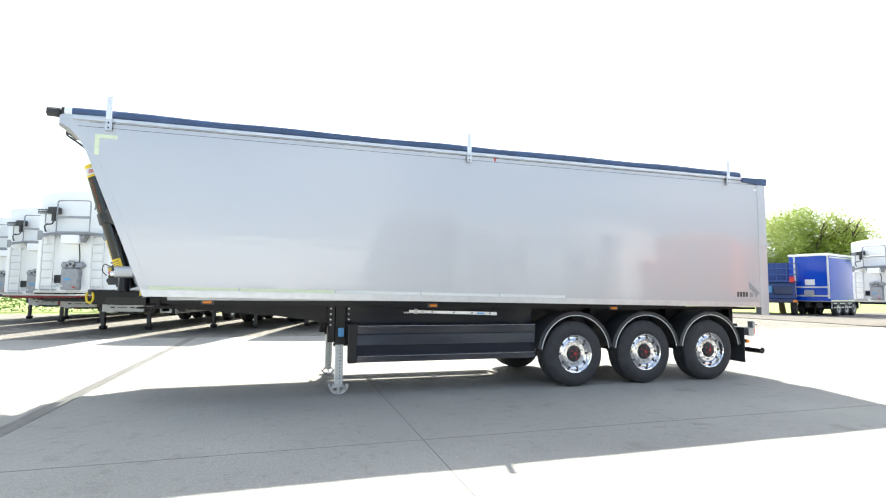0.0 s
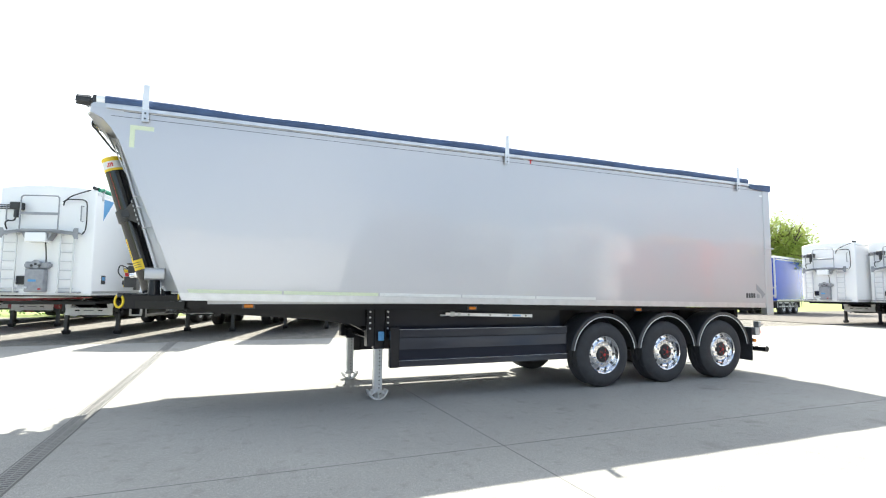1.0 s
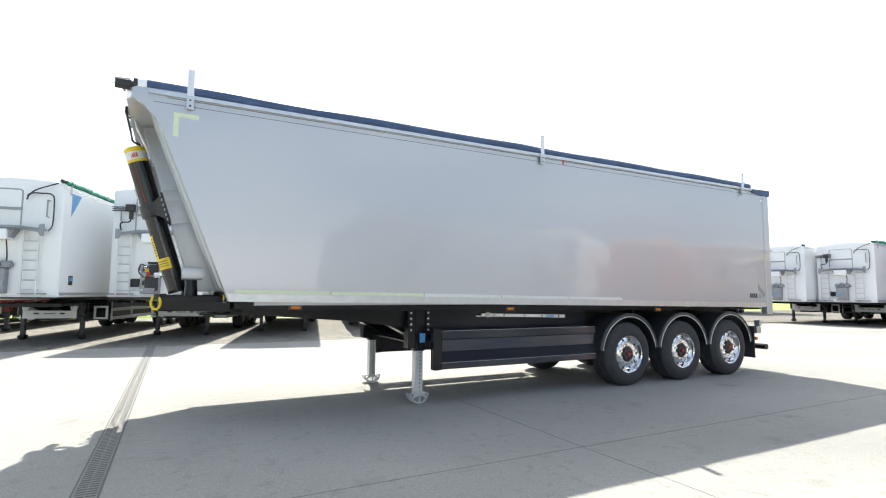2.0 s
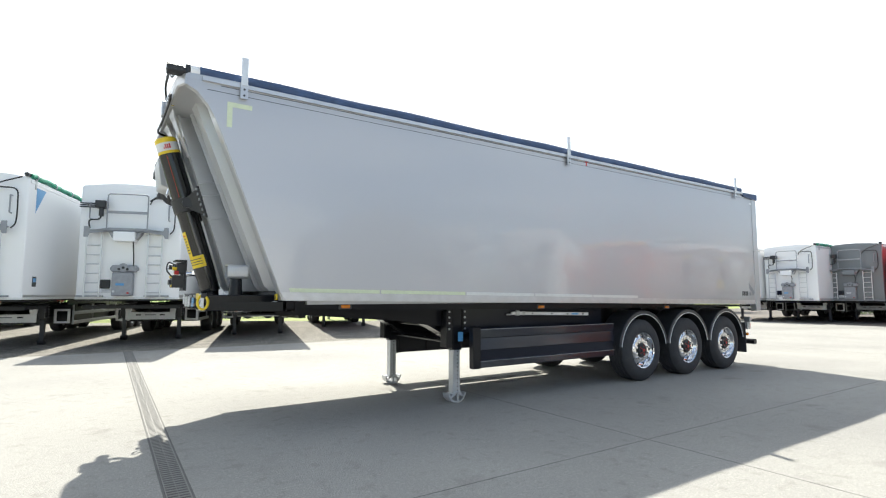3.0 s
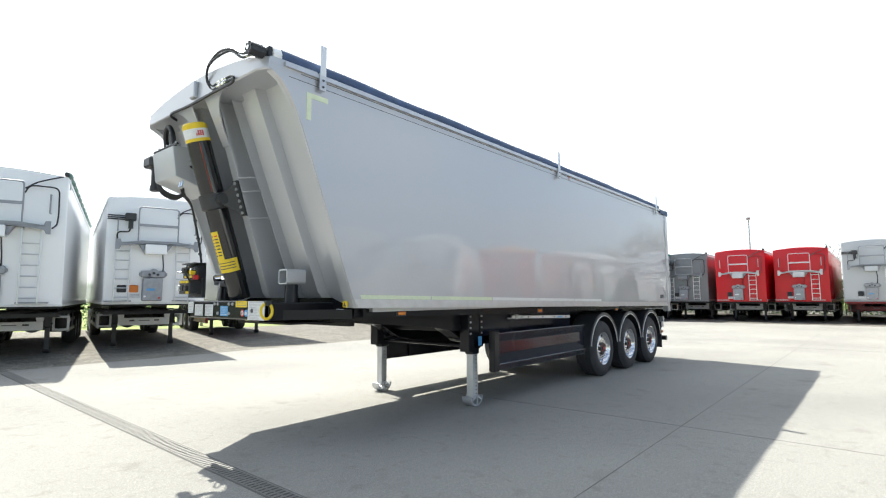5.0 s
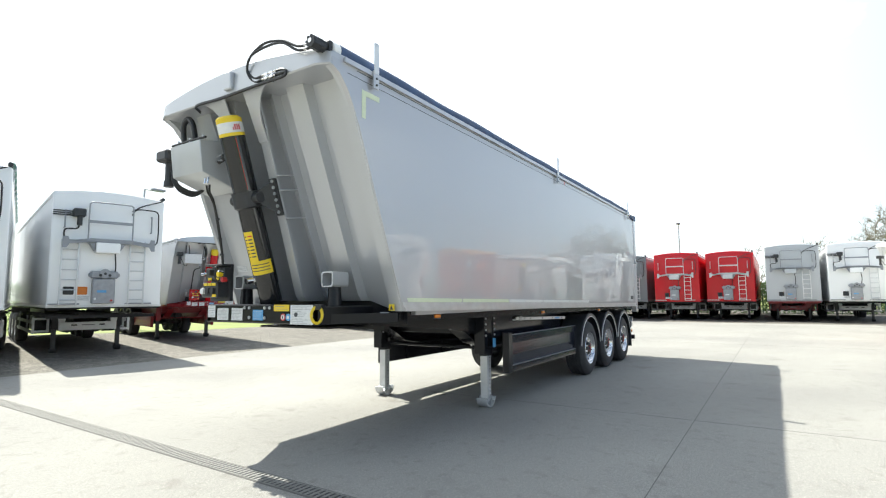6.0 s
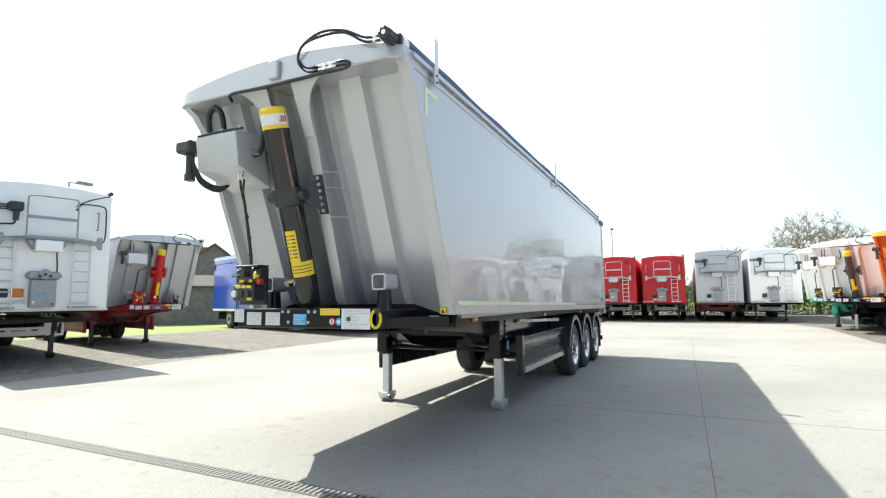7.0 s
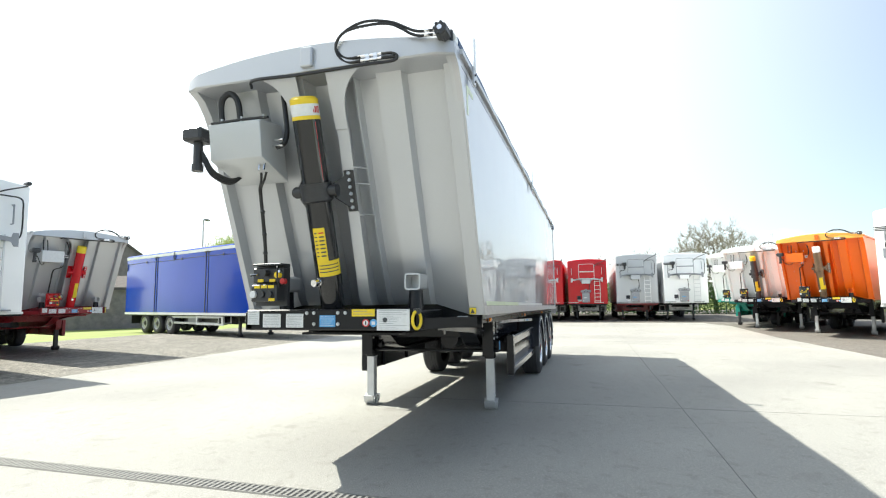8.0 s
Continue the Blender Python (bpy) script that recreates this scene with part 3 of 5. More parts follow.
    box(bm, mx + 0.06, mx + 0.12, -1.24, -1.1, 3.455, mz, 0.006)
    part("motor_bracket", bm, M["white"], mot)
    for k, off in enumerate((0.0, 0.035)):
        bm = B()
        tube(bm, [(-1.73, -1.1, 3.555 - off), (-1.73, -0.95, 3.575 - off), (-1.73, -0.75, 3.68 - off * 0.5), (-1.73, -0.52, 3.72 - off), (-1.73, -0.33, 3.65), (-1.71, -0.26, 3.55 - off * 0.4), (-1.69, -0.34, 3.46 - off), (-1.72, -0.5, 3.435 - off)], 0.0115, 7)
        h = part("hose", bm, M["hose"], t)
        bm = B()
        tube(bm, [(-1.72, -0.66, 3.435 - off), (-1.72, -0.75, 3.43 - off), (-1.72, -0.8, 3.40 - off * 0.4), (-1.72, -0.75, 3.365 - off * 0.1), (-1.72, -0.5, 3.37 - off * 0.2), (-1.72, 0.1, 3.365 - off * 0.2), (-1.72, 0.5, 3.375 - off * 0.2), (-1.62, 0.6, 3.36 - off * 0.2)], 0.0115, 7)
        part("hose", bm, M["hose"], t)
        bm = cyl(B(), (-1.72, -0.49, 3.435 - off), (-1.72, -0.67, 3.435 - off), 0.013, 8)
        cyl(bm, (-1.72, -0.53, 3.435 - off), (-1.72, -0.565, 3.435 - off), 0.018, 6)
        cyl(bm, (-1.72, -0.6, 3.435 - off), (-1.72, -0.635, 3.435 - off), 0.018, 6)
        part("hose_coupling", bm, M["chrome"], h)
        part("hose_fitting", cyl(B(), (-1.72, -1.14, 3.555 - off), (-1.73, -1.03, 3.56 - off), 0.014, 8), M["chrome"], h)
    part("hose_clamp", box(B(), -1.695, -1.66, -0.595, -0.57, 3.375, 3.46, 0.003), M["chrome"], t)
    # tipping ram
    ax = lambda z: -1.14 - 0.318 * (z - 1.48)
    P = lambda z, y=0.05: (ax(z), y, z)
    bm = cyl(B(), P(2.42), P(3.0), 0.115, 28)
    cyl(bm, P(1.62), P(2.44), 0.112, 28)
    cyl(bm, P(1.44), P(1.62), 0.106, 24)
    ram = part("tipping_ram", bm, cylinder, t, "thick tipping ram standing against the front wall")
    bm = cyl(B(), P(3.0), P(3.03), 0.117, 28)
    cyl(bm, P(3.12), P(3.16), 0.117, 28)
    cyl(bm, P(3.16), P(3.18), 0.116, 28, 0.095)
    cap = part("ram_cap", bm, cap_mat or M["yellow"], ram, "capped ram head")
    part("cap_band", cyl(B(), P(3.03), P(3.12), 0.1164, 28), M["label_white"] if hero else cap_mat or M["yellow"], cap)
    bm = cyl(B(), P(2.36), P(2.50), 0.135, 28)
    cyl(bm, P(2.345), P(2.36), 0.118, 28, 0.135)
    cyl(bm, (ax(2.43), -0.15, 2.43), (ax(2.43), 0.25, 2.43), 0.052, 16)
    cyl(bm, (ax(2.43), 0.2, 2.43), (ax(2.43), 0.27, 2.43), 0.04, 12)
    tr = part("trunnion", bm, M["plastic"] if hero else cylinder, ram, "cast collar with side pins")
    for s, y in ((-1, -0.15), (1, 0.235)):
        bm = B()
        front_at = column
        ya, yb = (-0.125, -0.215) if s < 0 else (0.205, 0.225)
        tri = [(ax(2.48), ya, 2.49), (front_at(2.6) - 0.015, yb, 2.6), (front_at(2.29) - 0.015, yb, 2.29), (ax(2.4), ya, 2.37)]
        lo = [bm.verts.new(p) for p in tri]
        hi = [bm.verts.new((p[0] + 0.012, p[1] + 0.016, p[2])) for p in tri]
        bm.faces.new(lo), bm.faces.new(hi[::-1])
        for i in range(4):
            bm.faces.new((lo[i], lo[(i + 1) % 4], hi[(i + 1) % 4], hi[i]))
        y0, y1 = (-0.249, -0.165) if s < 0 else (0.13, 0.245)
        prism(bm, [(front_at(z) - o, z) for z, o in ((2.275, 0.002), (2.615, 0.002), (2.615, 0.026), (2.275, 0.026))], "y", y0, y1)
        part("ram_bracket", bm, M["plastic"] if hero else cylinder, tr, "black bolted bracket plate")
    bolts(tr, [(column(2.303 + 0.057 * k) - 0.026, -0.212, 2.303 + 0.057 * k) for k in range(6)], (-1, 0, 0), 0.017, 0.014)
    if hero:
        for z in (2.65, 2.515, 2.255):
            part("step_rung", tube(B(), [(column(z) + 0.01, -0.24, z - 0.01), (column(z) + 0.02, -0.29, z - 0.008), (-0.665 - 0.40 * (z - 1.345) + 0.01, -0.303, z + 0.02)], 0.008, 7, 3), front, t)
    # sticker on the ram, bent round it
    def wrap(name, z0, z1, a0, a1, r, material, parent):
        bm = B()
        rows = []
        d = (Vector(P(z1)) - Vector(P(z0))).normalized()
        e1 = Vector((0, 1, 0))
        e2 = d.cross(e1)
        for z in (z0, z1):
            rows.append([bm.verts.new(Vector(P(z)) + r * (math.cos(radians(a)) * e2 + math.sin(radians(a)) * e1)) for a in (a0 + (a1 - a0) * k / 8 for k in range(9))])
        for k in range(8):
            bm.faces.new((rows[0][k], rows[0][k + 1], rows[1][k + 1], rows[1][k]))
        return part(name, bm, material, parent)
    if hero:
        for a0, a1, z0, z1 in ((-98, -90, 3.05, 3.1), (-87, -80, 3.05, 3.1), (-77, -70, 3.05, 3.1), (-67, -62, 3.05, 3.075)):
            wrap("cap_print", z0, z1, a0, a1, 0.1172, M["red_print"], cap)
    st = wrap("warning_sticker", 1.85, 2.14, -38, 15, 0.1135, M["yellow"], ram)
    wrap("warning_sticker", 1.73, 1.86, -100, 15, 0.1138, M["yellow"], ram)
    if hero:
        wrap("red_line", 2.52, 2.98, -66, -64, 0.1155, M["red_print"], ram)
        for k in range(7):
            z = 1.9 + k * 0.032
            wrap("print", z, z + 0.010, -2, 10, 0.1145, M["ink"], st)
            wrap("print", z, z + 0.012, -32, -10, 0.1145, M["red_print"] if k > 5 else M["ink"], st)
        for k in range(3):
            z = 1.765 + k * 0.028
            wrap("print", z, z + 0.008, -85, 8, 0.1145, M["ink"], st)
    bm = cyl(B(), (-1.2, 0.07, 1.67), (-1.33, 0.09, 1.65), 0.026, 12)
    cyl(bm, (-1.30, 0.085, 1.655), (-1.33, 0.09, 1.65), 0.036, 6)
    cyl(bm, (-1.33, 0.09, 1.65), (-1.39, 0.10, 1.64), 0.031, 12)
    part("hose_union", bm, M["chrome"], ram)
    # oil box high on the front wall
    bx = box_mat or front
    if hero:
        bm = prism(B(), [(-1.71, 3.03), (-1.38, 3.08), (-1.25, 2.58), (-1.67, 2.715)], "y", 0.45, 0.965)
        bmesh.ops.bevel(bm, geom=bm.edges[:], offset=0.008, segments=1, affect="EDGES")
        runs = (([(-1.69, 0.38, 3.045), (-1.69, 0.6, 3.05), (-1.70, 0.94, 3.04)], 0.012),
                ([(-1.57, 0.93, 3.05), (-1.59, 0.935, 3.22), (-1.60, 0.91, 3.30), (-1.60, 0.845, 3.34), (-1.60, 0.78, 3.30), (-1.59, 0.75, 3.22), (-1.57, 0.74, 3.05)], 0.027),
                ([(-1.5, 0.36, 3.3), (-1.5, 0.33, 3.1), (-1.51, 0.31, 2.96), (-1.52, 0.33, 2.86), (-1.53, 0.4, 2.83)], 0.022))
    else:
        bm = box(B(), -1.62, -1.25, 0.46, 1.0, 2.68, 3.0, 0.01)
        runs = (([(-1.5, 0.93, 2.99), (-1.5, 0.93, 3.1), (-1.46, 0.93, 3.3)], 0.013),
                ([(-1.5, 0.83, 2.99), (-1.5, 0.83, 3.1), (-1.46, 0.83, 3.3)], 0.013),
                ([(-1.46, 0.36, 3.3), (-1.5, 0.32, 3.15), (-1.5, 0.31, 3.0), (-1.5, 0.36, 2.88), (-1.48, 0.44, 2.85)], 0.015))
    ob = part("valve_box", bm, bx, t, "sheet steel valve box")
    for pts, r in runs:
        part("hose", tube(B(), pts, r, 9), M["hose"], ob)
    for dy in (0.0, 0.05):
        part("pipe_union", cyl(B(), (-1.57, 0.48 + dy, 2.74), (-1.59, 0.48 + dy, 2.62), 0.011, 8), M["chrome"], ob)
        part("pipe_union", cyl(B(), (-1.54, 0.43, 2.84 + dy), (-1.54, 0.33, 2.84 + dy), 0.011, 8), M["chrome"], ob)
    bolts(ob, [(-1.69, y, 3.04) for y in (0.42, 0.64, 0.84)], (0, 0, 1), 0.012, 0.035)
    for pts in ([(-1.58, 0.46, 2.6), (-1.55, 0.5, 2.54), (-1.45, 0.6, 2.5), (-1.40, 0.63, 2.42), (-1.34, 0.64, 2.2), (-1.29, 0.65, 1.98), (-1.26, 0.66, 1.80)],
                [(-1.58, 0.51, 2.6), (-1.55, 0.53, 2.535), (-1.45, 0.617, 2.493), (-1.395, 0.646, 2.42), (-1.338, 0.656, 2.2), (-1.287, 0.665, 1.98), (-1.255, 0.677, 1.80)]):
        bundle = part("hose", tube(B(), pts, 0.0105, 8), M["hose"], t)
    for x, y, z in ((-1.362, 0.641, 2.3), (-1.317, 0.65, 2.1), (-1.283, 0.66, 1.93)):
        part("cable_tie", cyl(B(), (x + 0.003, y, z + 0.009), (x - 0.003, y, z - 0.009), 0.022, 8), M["plastic"], bundle)
    # second motor hanging beside the box
    bm = box(B(), -1.7, -1.5, 1.06, 1.26, 2.92, 3.04, 0.02)
    cyl(bm, (-1.6, 1.16, 2.93), (-1.6, 1.16, 2.72), 0.04, 14)
    cyl(bm, (-1.6, 1.16, 2.72), (-1.6, 1.16, 2.66), 0.05, 14)
    m2 = part("crank_motor", bm, M["plastic"], t, "black hydraulic motor on the edge of the canopy")
    for k in range(3 if hero else 1):
        part("hose", tube(B(), [(-1.6, 1.12, 2.84), (-1.6, 1.08, 2.78 - 0.03 * k), (-1.56, 1.02, 2.66 - 0.025 * k), (-1.46, 0.93, 2.60 - 0.02 * k), (-1.38, 0.86, 2.64), (-1.36, 0.84, 2.72)], 0.013 if hero else 0.011, 7), M["hose"], m2)
    # coupling panel
    bm = box(B(), -1.4, -1.3, 0.36, 0.72, 1.64, 1.78, 0.01)
    box(bm, -1.45, -1.3, 0.40, 0.70, 1.46, 1.62, 0.01)
    prism(bm, [(-1.32, 1.42), (-1.28, 1.42), (-1.28, 1.82), (-1.31, 1.82)], "y", 0.36, 0.74)
    box(bm, -1.42, -1.28, 0.37, 0.71, 1.8, 1.82, 0.004)
    pn = part("coupling_panel", bm, cylinder if cylinder == M["red"] else M["plastic"], t, "black panel of air and electric couplings")
    pn.matrix_basis = Matrix.Translation((-1.37 if hero else -1.3, 0.515 if hero else 0.565, 1.45)) @ Matrix.Diagonal((0.9, 0.84, 0.92, 1)) @ Matrix.Translation((1.3, -0.55, -1.42))
    for y, z, x in ((0.62, 1.66, -1.405), (0.48, 1.66, -1.405), (0.62, 1.60, -1.455), (0.54, 1.60, -1.455), (0.46, 1.60, -1.455), (0.45, 1.48, -1.455)):
        part("tag", box(B(), x - 0.004, x + 0.004, y - 0.033, y + 0.033, z - 0.014, z + 0.014), M["yellow"], pn, "yellow tag strip")
    for y, z in ((0.54, 1.73), (0.56, 1.53), (0.47, 1.53)):
        part("socket", cyl(B(), (-1.4, y, z), (-1.48, y, z), 0.034, 12), M["plastic"], pn)
    part("socket", cyl(B(), (-1.4, 0.4, 1.71), (-1.45, 0.4, 1.71), 0.03, 12), M["yellow"], pn, "yellow air coupling")
    part("socket", cyl(B(), (-1.38, 0.35, 1.65), (-1.43, 0.35, 1.65), 0.027, 12), M["red_print"], pn, "red air coupling")
    part("socket", cyl(B(), (-1.45, 0.66, 1.53), (-1.48, 0.66, 1.53), 0.034, 12), M["label_white"], pn, "white capped socket")
    part("valve_handle", cyl(B(), (-1.4, 0.66, 1.72), (-1.47, 0.7, 1.71), 0.014, 8), M["chrome"], pn)
    part("valve_handle", cyl(B(), (-1.4, 0.38, 1.73), (-1.46, 0.37, 1.74), 0.014, 8), M["chrome"], pn)
    label_plate(t, pose(-1.0, 0.7, 1.8, 20, 0, -90), 0.15, 0.07, M["label_white"], 4)
    part("cable_loop", tube(B(), [(-1.42, 0.42, 1.75), (-1.5, 0.36, 1.78), (-1.52, 0.34, 1.68), (-1.46, 0.36, 1.6)], 0.009, 6), M["hose"], pn)
    # square tube socket
    for s in (-1, 1):
        yc = -0.7 if s < 0 else 0.6 if hero else 0.7
        bm = B()
        rings = []
        for x, r, h in ((-0.9, 0.028, 0.073), (-1.11, 0.028, 0.073), (-1.11, 0.018, 0.06), (-0.95, 0.018, 0.06)):
            rings.append([bm.verts.new((x, yc + cy * (h - r) + r * math.cos(a), 1.648 + cz * (h - r) + r * math.sin(a)))
                          for cy, cz, a0 in ((1, 1, 0), (-1, 1, 90), (-1, -1, 180), (1, -1, 270)) for a in (radians(a0 + 30 * k) for k in range(4))])
        for a, b in zip(rings, rings[1:]):
            for k in range(16):
                bm.faces.new((a[k], a[(k + 1) % 16], b[(k + 1) % 16], b[k]))
        bm.faces.new(rings[-1])
        part("square_socket", bm, front, t, "open square steel tube")
        part("socket_foot", cyl(B(), (-1.01, yc, 1.33), (-1.01, yc, 1.574), 0.075, 16, 0.06), M["black"], t, "black foot under the socket")
    # chassis
    bm = box(B(), -1.32, -1.24, -0.82, 0.82, 1.235, 1.418, 0.012)
    box(bm, -1.32, -0.6, -0.83, -0.75, 1.235, 1.40, 0.01)
    box(bm, -1.32, -0.6, 0.75, 0.83, 1.235, 1.40, 0.01)
    prism(bm, [(-1.24, -0.79), (-0.64, -1.17), (-0.64, 1.17), (-1.24, 0.79)], "z", 1.24, 1.33)
    box(bm, -0.52, -0.48, -1.19, 1.19, 1.22, 1.5)
    beam = part("front_beam", bm, chassis, t, "front cross beam carrying labels")
    bolts(beam, [(-1.32, y, 1.385) for y in (0.2, 0.13, -0.1, -0.17)] + [(-1.32, y, 1.29) for y in (0.13, -0.1)], (-1, 0, 0), 0.016, 0.012)
    face = lambda y, z: pose(-1.322, y, z, 0, 0, -90)
    label_plate(beam, face(0.74, 1.345), 0.12, 0.12, M["label_white"], 6)
    label_plate(beam, face(0.55, 1.32), 0.18, 0.12, M["label_white"], 8)
    label_plate(beam, face(0.32, 1.32), 0.17, 0.12, M["label_white"], 8)
    label_plate(beam, face(0.0, 1.315), 0.15, 0.1, M["label_blue"], 5, M["label_white"])
    label_plate(beam, face(-0.335, 1.385), 0.21, 0.06, M["yellow"], 2)
    label_plate(beam, face(-0.605, 1.325), 0.29, 0.175, M["label_white"], 11)
    bm = cyl(B(), (-1.322, -0.36, 1.30), (-1.327, -0.36, 1.30), 0.033, 16)
    red = part("round_sign", bm, M["red_print"], beam, "small red prohibition sign")
    part("print", cyl(B(), (-1.327, -0.36, 1.30), (-1.3285, -0.36, 1.30), 0.023, 16), M["label_white"], red)
    part("print", box(B(), -1.330, -1.3286, -0.366, -0.354, 1.285, 1.315), M["ink"], red)
    part("print", cyl(B(), (-1.322, -0.535, 1.325), (-1.3295, -0.535, 1.325), 0.021, 16), M["ink"], beam, "dark round mark on the label")
    part("round_sign", cyl(B(), (-1.322, -0.43, 1.30), (-1.327, -0.43, 1.30), 0.033, 16), M["label_blue"], beam, "small blue safety sign")
    part("print", box(B(), -1.330, -1.327, -0.445, -0.415, 1.285, 1.312), M["label_white"], beam)
    bm = B()
    ring = [(-1.345 + 0.045 * math.cos(a), -0.82 - 0.02 * math.cos(a), 1.325 + 0.07 * math.sin(a)) for a in (2 * math.pi * k / 20 for k in range(21))]
    tube(bm, ring, 0.013, 8, 2)
    part("ring_clevis", box(B(), -1.365, -1.31, -0.845, -0.795, 1.37, 1.42, 0.008), M["plastic"], beam)
    part("lashing_ring", bm, M["yellow"], beam, "yellow lashing ring")
    for s in (-1, 1):
        bm = B()
        prism(bm, [(-1.28, 1.26), (0.75, 1.19), (1.2, 1.13), (1.5, 0.98), (1.72, 0.86), (2.1, 0.80), (4.4, 0.78), (9.0, 0.86), (9.0, 1.2), (-0.6, 1.33), (-1.28, 1.36)], "y", s * 0.58, s * 0.61)
        for z0, z1, w in ((1.19, 1.215, 0.14),):
            box(bm, -0.5, 9.0, s * 0.52, s * 0.72, z0, z1)
        prism(bm, [(-1.28, 1.26), (0.75, 1.19), (1.2, 1.13), (1.5, 0.98), (1.72, 0.86), (2.1, 0.80), (4.4, 0.78), (9.0, 0.86), (9.0, 0.84), (4.4, 0.76), (2.09, 0.78), (1.71, 0.84), (1.49, 0.96), (1.19, 1.11), (0.75, 1.17), (-1.28, 1.24)], "y", s * 0.5, s * 0.72)
        part("main_beam", bm, chassis, t, "deep black longitudinal beam")
        bm = B()
        prism(bm, [(-0.6, 1.335), (8.95, 1.215), (8.95, 1.18), (1.1, 1.225), (0.3, 1.24), (-0.6, 1.26)], "y", s * 1.12, s * 1.15)
        part("side_frame", bm, chassis, t)
    for x in (-0.3, 0.6, 1.74, 3.0, 4.4, 5.9, 7.4, 8.8):
        part("cross_member", box(B(), x - 0.04, x + 0.04, -0.76, 0.76, low(x) - 0.2, low(x) - 0.06), chassis, t)
    part("deck_plate", box(B(), -0.55, 1.6, -0.55, 0.55, 1.2, 1.22), chassis, t)
    part("gooseneck_plate", prism(B(), [(-0.6, 1.25), (1.6, 1.22), (1.6, 0.98), (0.9, 1.08), (-0.6, 1.2)], "y", -0.78, -0.76), chassis, t)
    part("leg_cross_panel", box(B(), 1.6, 1.64, -0.82, 0.92, 0.97, 1.28, 0.008), chassis, t)
    part("cross_shaft", cyl(B(), (1.75, -0.95, 0.78), (1.75, 0.95, 0.78), 0.02, 10), chassis, t)
    for s in (-1, 1):
        part("leg_brace", cyl(B(), (1.62, s * 0.75, 0.85), (2.7, s * 0.55, 0.95), 0.03, 8), chassis, t)
    part("kingpin_plate", box(B(), -0.9, 0.5, -0.5, 0.5, 1.17, 1.19), chassis, t)
    for s in (-1, 1):
        leg(t, 1.742, s * 0.88 + 0.05, chassis, 1.32, foot_mat)
        # side guard
        bm = box(B(), 1.83, 1.955, s * 1.14, s * 1.04, 0.45, 0.99, 0.01)
        g = part("side_guard", bm, chassis, t, "black plank side guard")
        for z0, z1, d0, d1 in ((0.455, 0.535, 0.0, 0.012), (0.541, 0.68, 0.03, 0.012), (0.686, 0.84, 0.005, 0.028), (0.846, 0.95, 0.0, 0.008)):
            bm = B()
            prism(bm, [(s * (1.112 - d0), z0), (s * (1.112 - d0 * 0.8 - d1 * 0.2), z0 + 0.02), (s * (1.112 - d1 * 0.8 - d0 * 0.2), z1 - 0.015), (s * (1.112 - d1), z1), (s * 1.078, z1), (s * 1.078, z0)], "x", 1.956, 4.66)
            part("plank", bm, M["gloss_black"] if hero else chassis, g)
        for z in (0.538, 0.952):
            part("guard_edge", box(B(), 1.956, 4.66, s * 1.118, s * 1.075, z - 0.003, z + 0.003), M["steel_grey"] if hero else chassis, g)
        part("guard_backing", box(B(), 1.956, 4.65, s * 1.07, s * 1.06, 0.46, 0.945), chassis, g)
        part("frame_panel", box(B(), 1.86, 4.75, s * 0.79, s * 0.78, 0.9, 1.24), M["gloss_black"] if hero else chassis, t)
        for x in (2.5, 3.6, 4.4):
            bm = box(B(), x - 0.03, x + 0.03, s * 1.05, s * 0.72, 0.7, 0.85)
            box(bm, x - 0.03, x + 0.03, s * 1.075, s * 1.03, 0.46, 0.93)
            part("guard_bracket", bm, chassis, g)
        # marker lamps
        for x in (0.05, 3.02, 6.03):
            z = low(x) - 0.06
            bm = box(B(), x - 0.055, x + 0.055, s * 1.15, s * 1.178, z - 0.02, z + 0.02, 0.0135, 3)
            lm = part("marker_lamp", bm, M["amber"], t, "small amber side marker lamp")
            part("lamp_base", box(B(), x - 0.075, x + 0.075, s * 1.145, s * 1.157, z - 0.03, z + 0.03), M["plastic"], lm)
        # wheels, axles, fenders
        for x in (5.31, 6.605, 7.895):
            wheel(t, x, s * 1.005, 0.5, s, hero)
            bm = B()
            arcs = [radians(8 + 164 * k / 20) for k in range(21)]
            ring = []
            for a in arcs:
                ring.append([bm.verts.new((x + r * math.cos(a), s * y, 0.5 + r * math.sin(a))) for r, y in ((0.655, 1.20), (0.655, 0.8), (0.64, 0.8), (0.64, 1.185), (0.59, 1.19), (0.59, 1.205), (0.64, 1.215))])
            for a, b in zip(ring, ring[1:]):
                for k in range(7):
                    bm.faces.new((a[k], a[(k + 1) % 7], b[(k + 1) % 7], b[k]))
            bm.faces.new(ring[0]), bm.faces.new(ring[-1][::-1])
            f = part("fender", bm, M["plastic"], t, "half-round black fender with a white edge")
            if hero:
                bm = B()
                tube(bm, [(x + 0.592 * math.cos(a), s * 1.207, 0.5 + 0.592 * math.sin(a)) for a in arcs], 0.006, 6, 0)
                part("edge_line", bm, M["edge_white"], f)
    for x in (5.31, 6.605, 7.895):
        bm = B()
        cyl(bm, (x, -0.85, 0.5), (x, 0.85, 0.5), 0.07, 14)
        box(bm, x - 0.35, x + 0.3, -0.66, -0.54, 0.52, 0.64, 0.02)
        box(bm, x - 0.35, x + 0.3, 0.54, 0.66, 0.52, 0.64, 0.02)
        for s in (-1, 1):
            cyl(bm, (x + 0.33, s * 0.6, 0.58), (x + 0.33, s * 0.6, 0.82), 0.13, 14)
            cyl(bm, (x - 0.1, s * 0.3, 0.56), (x - 0.28, s * 0.3, 0.6), 0.08, 12)
            box(bm, x - 0.4, x - 0.3, s * 0.55, s * 0.65, 0.5, 0.82)
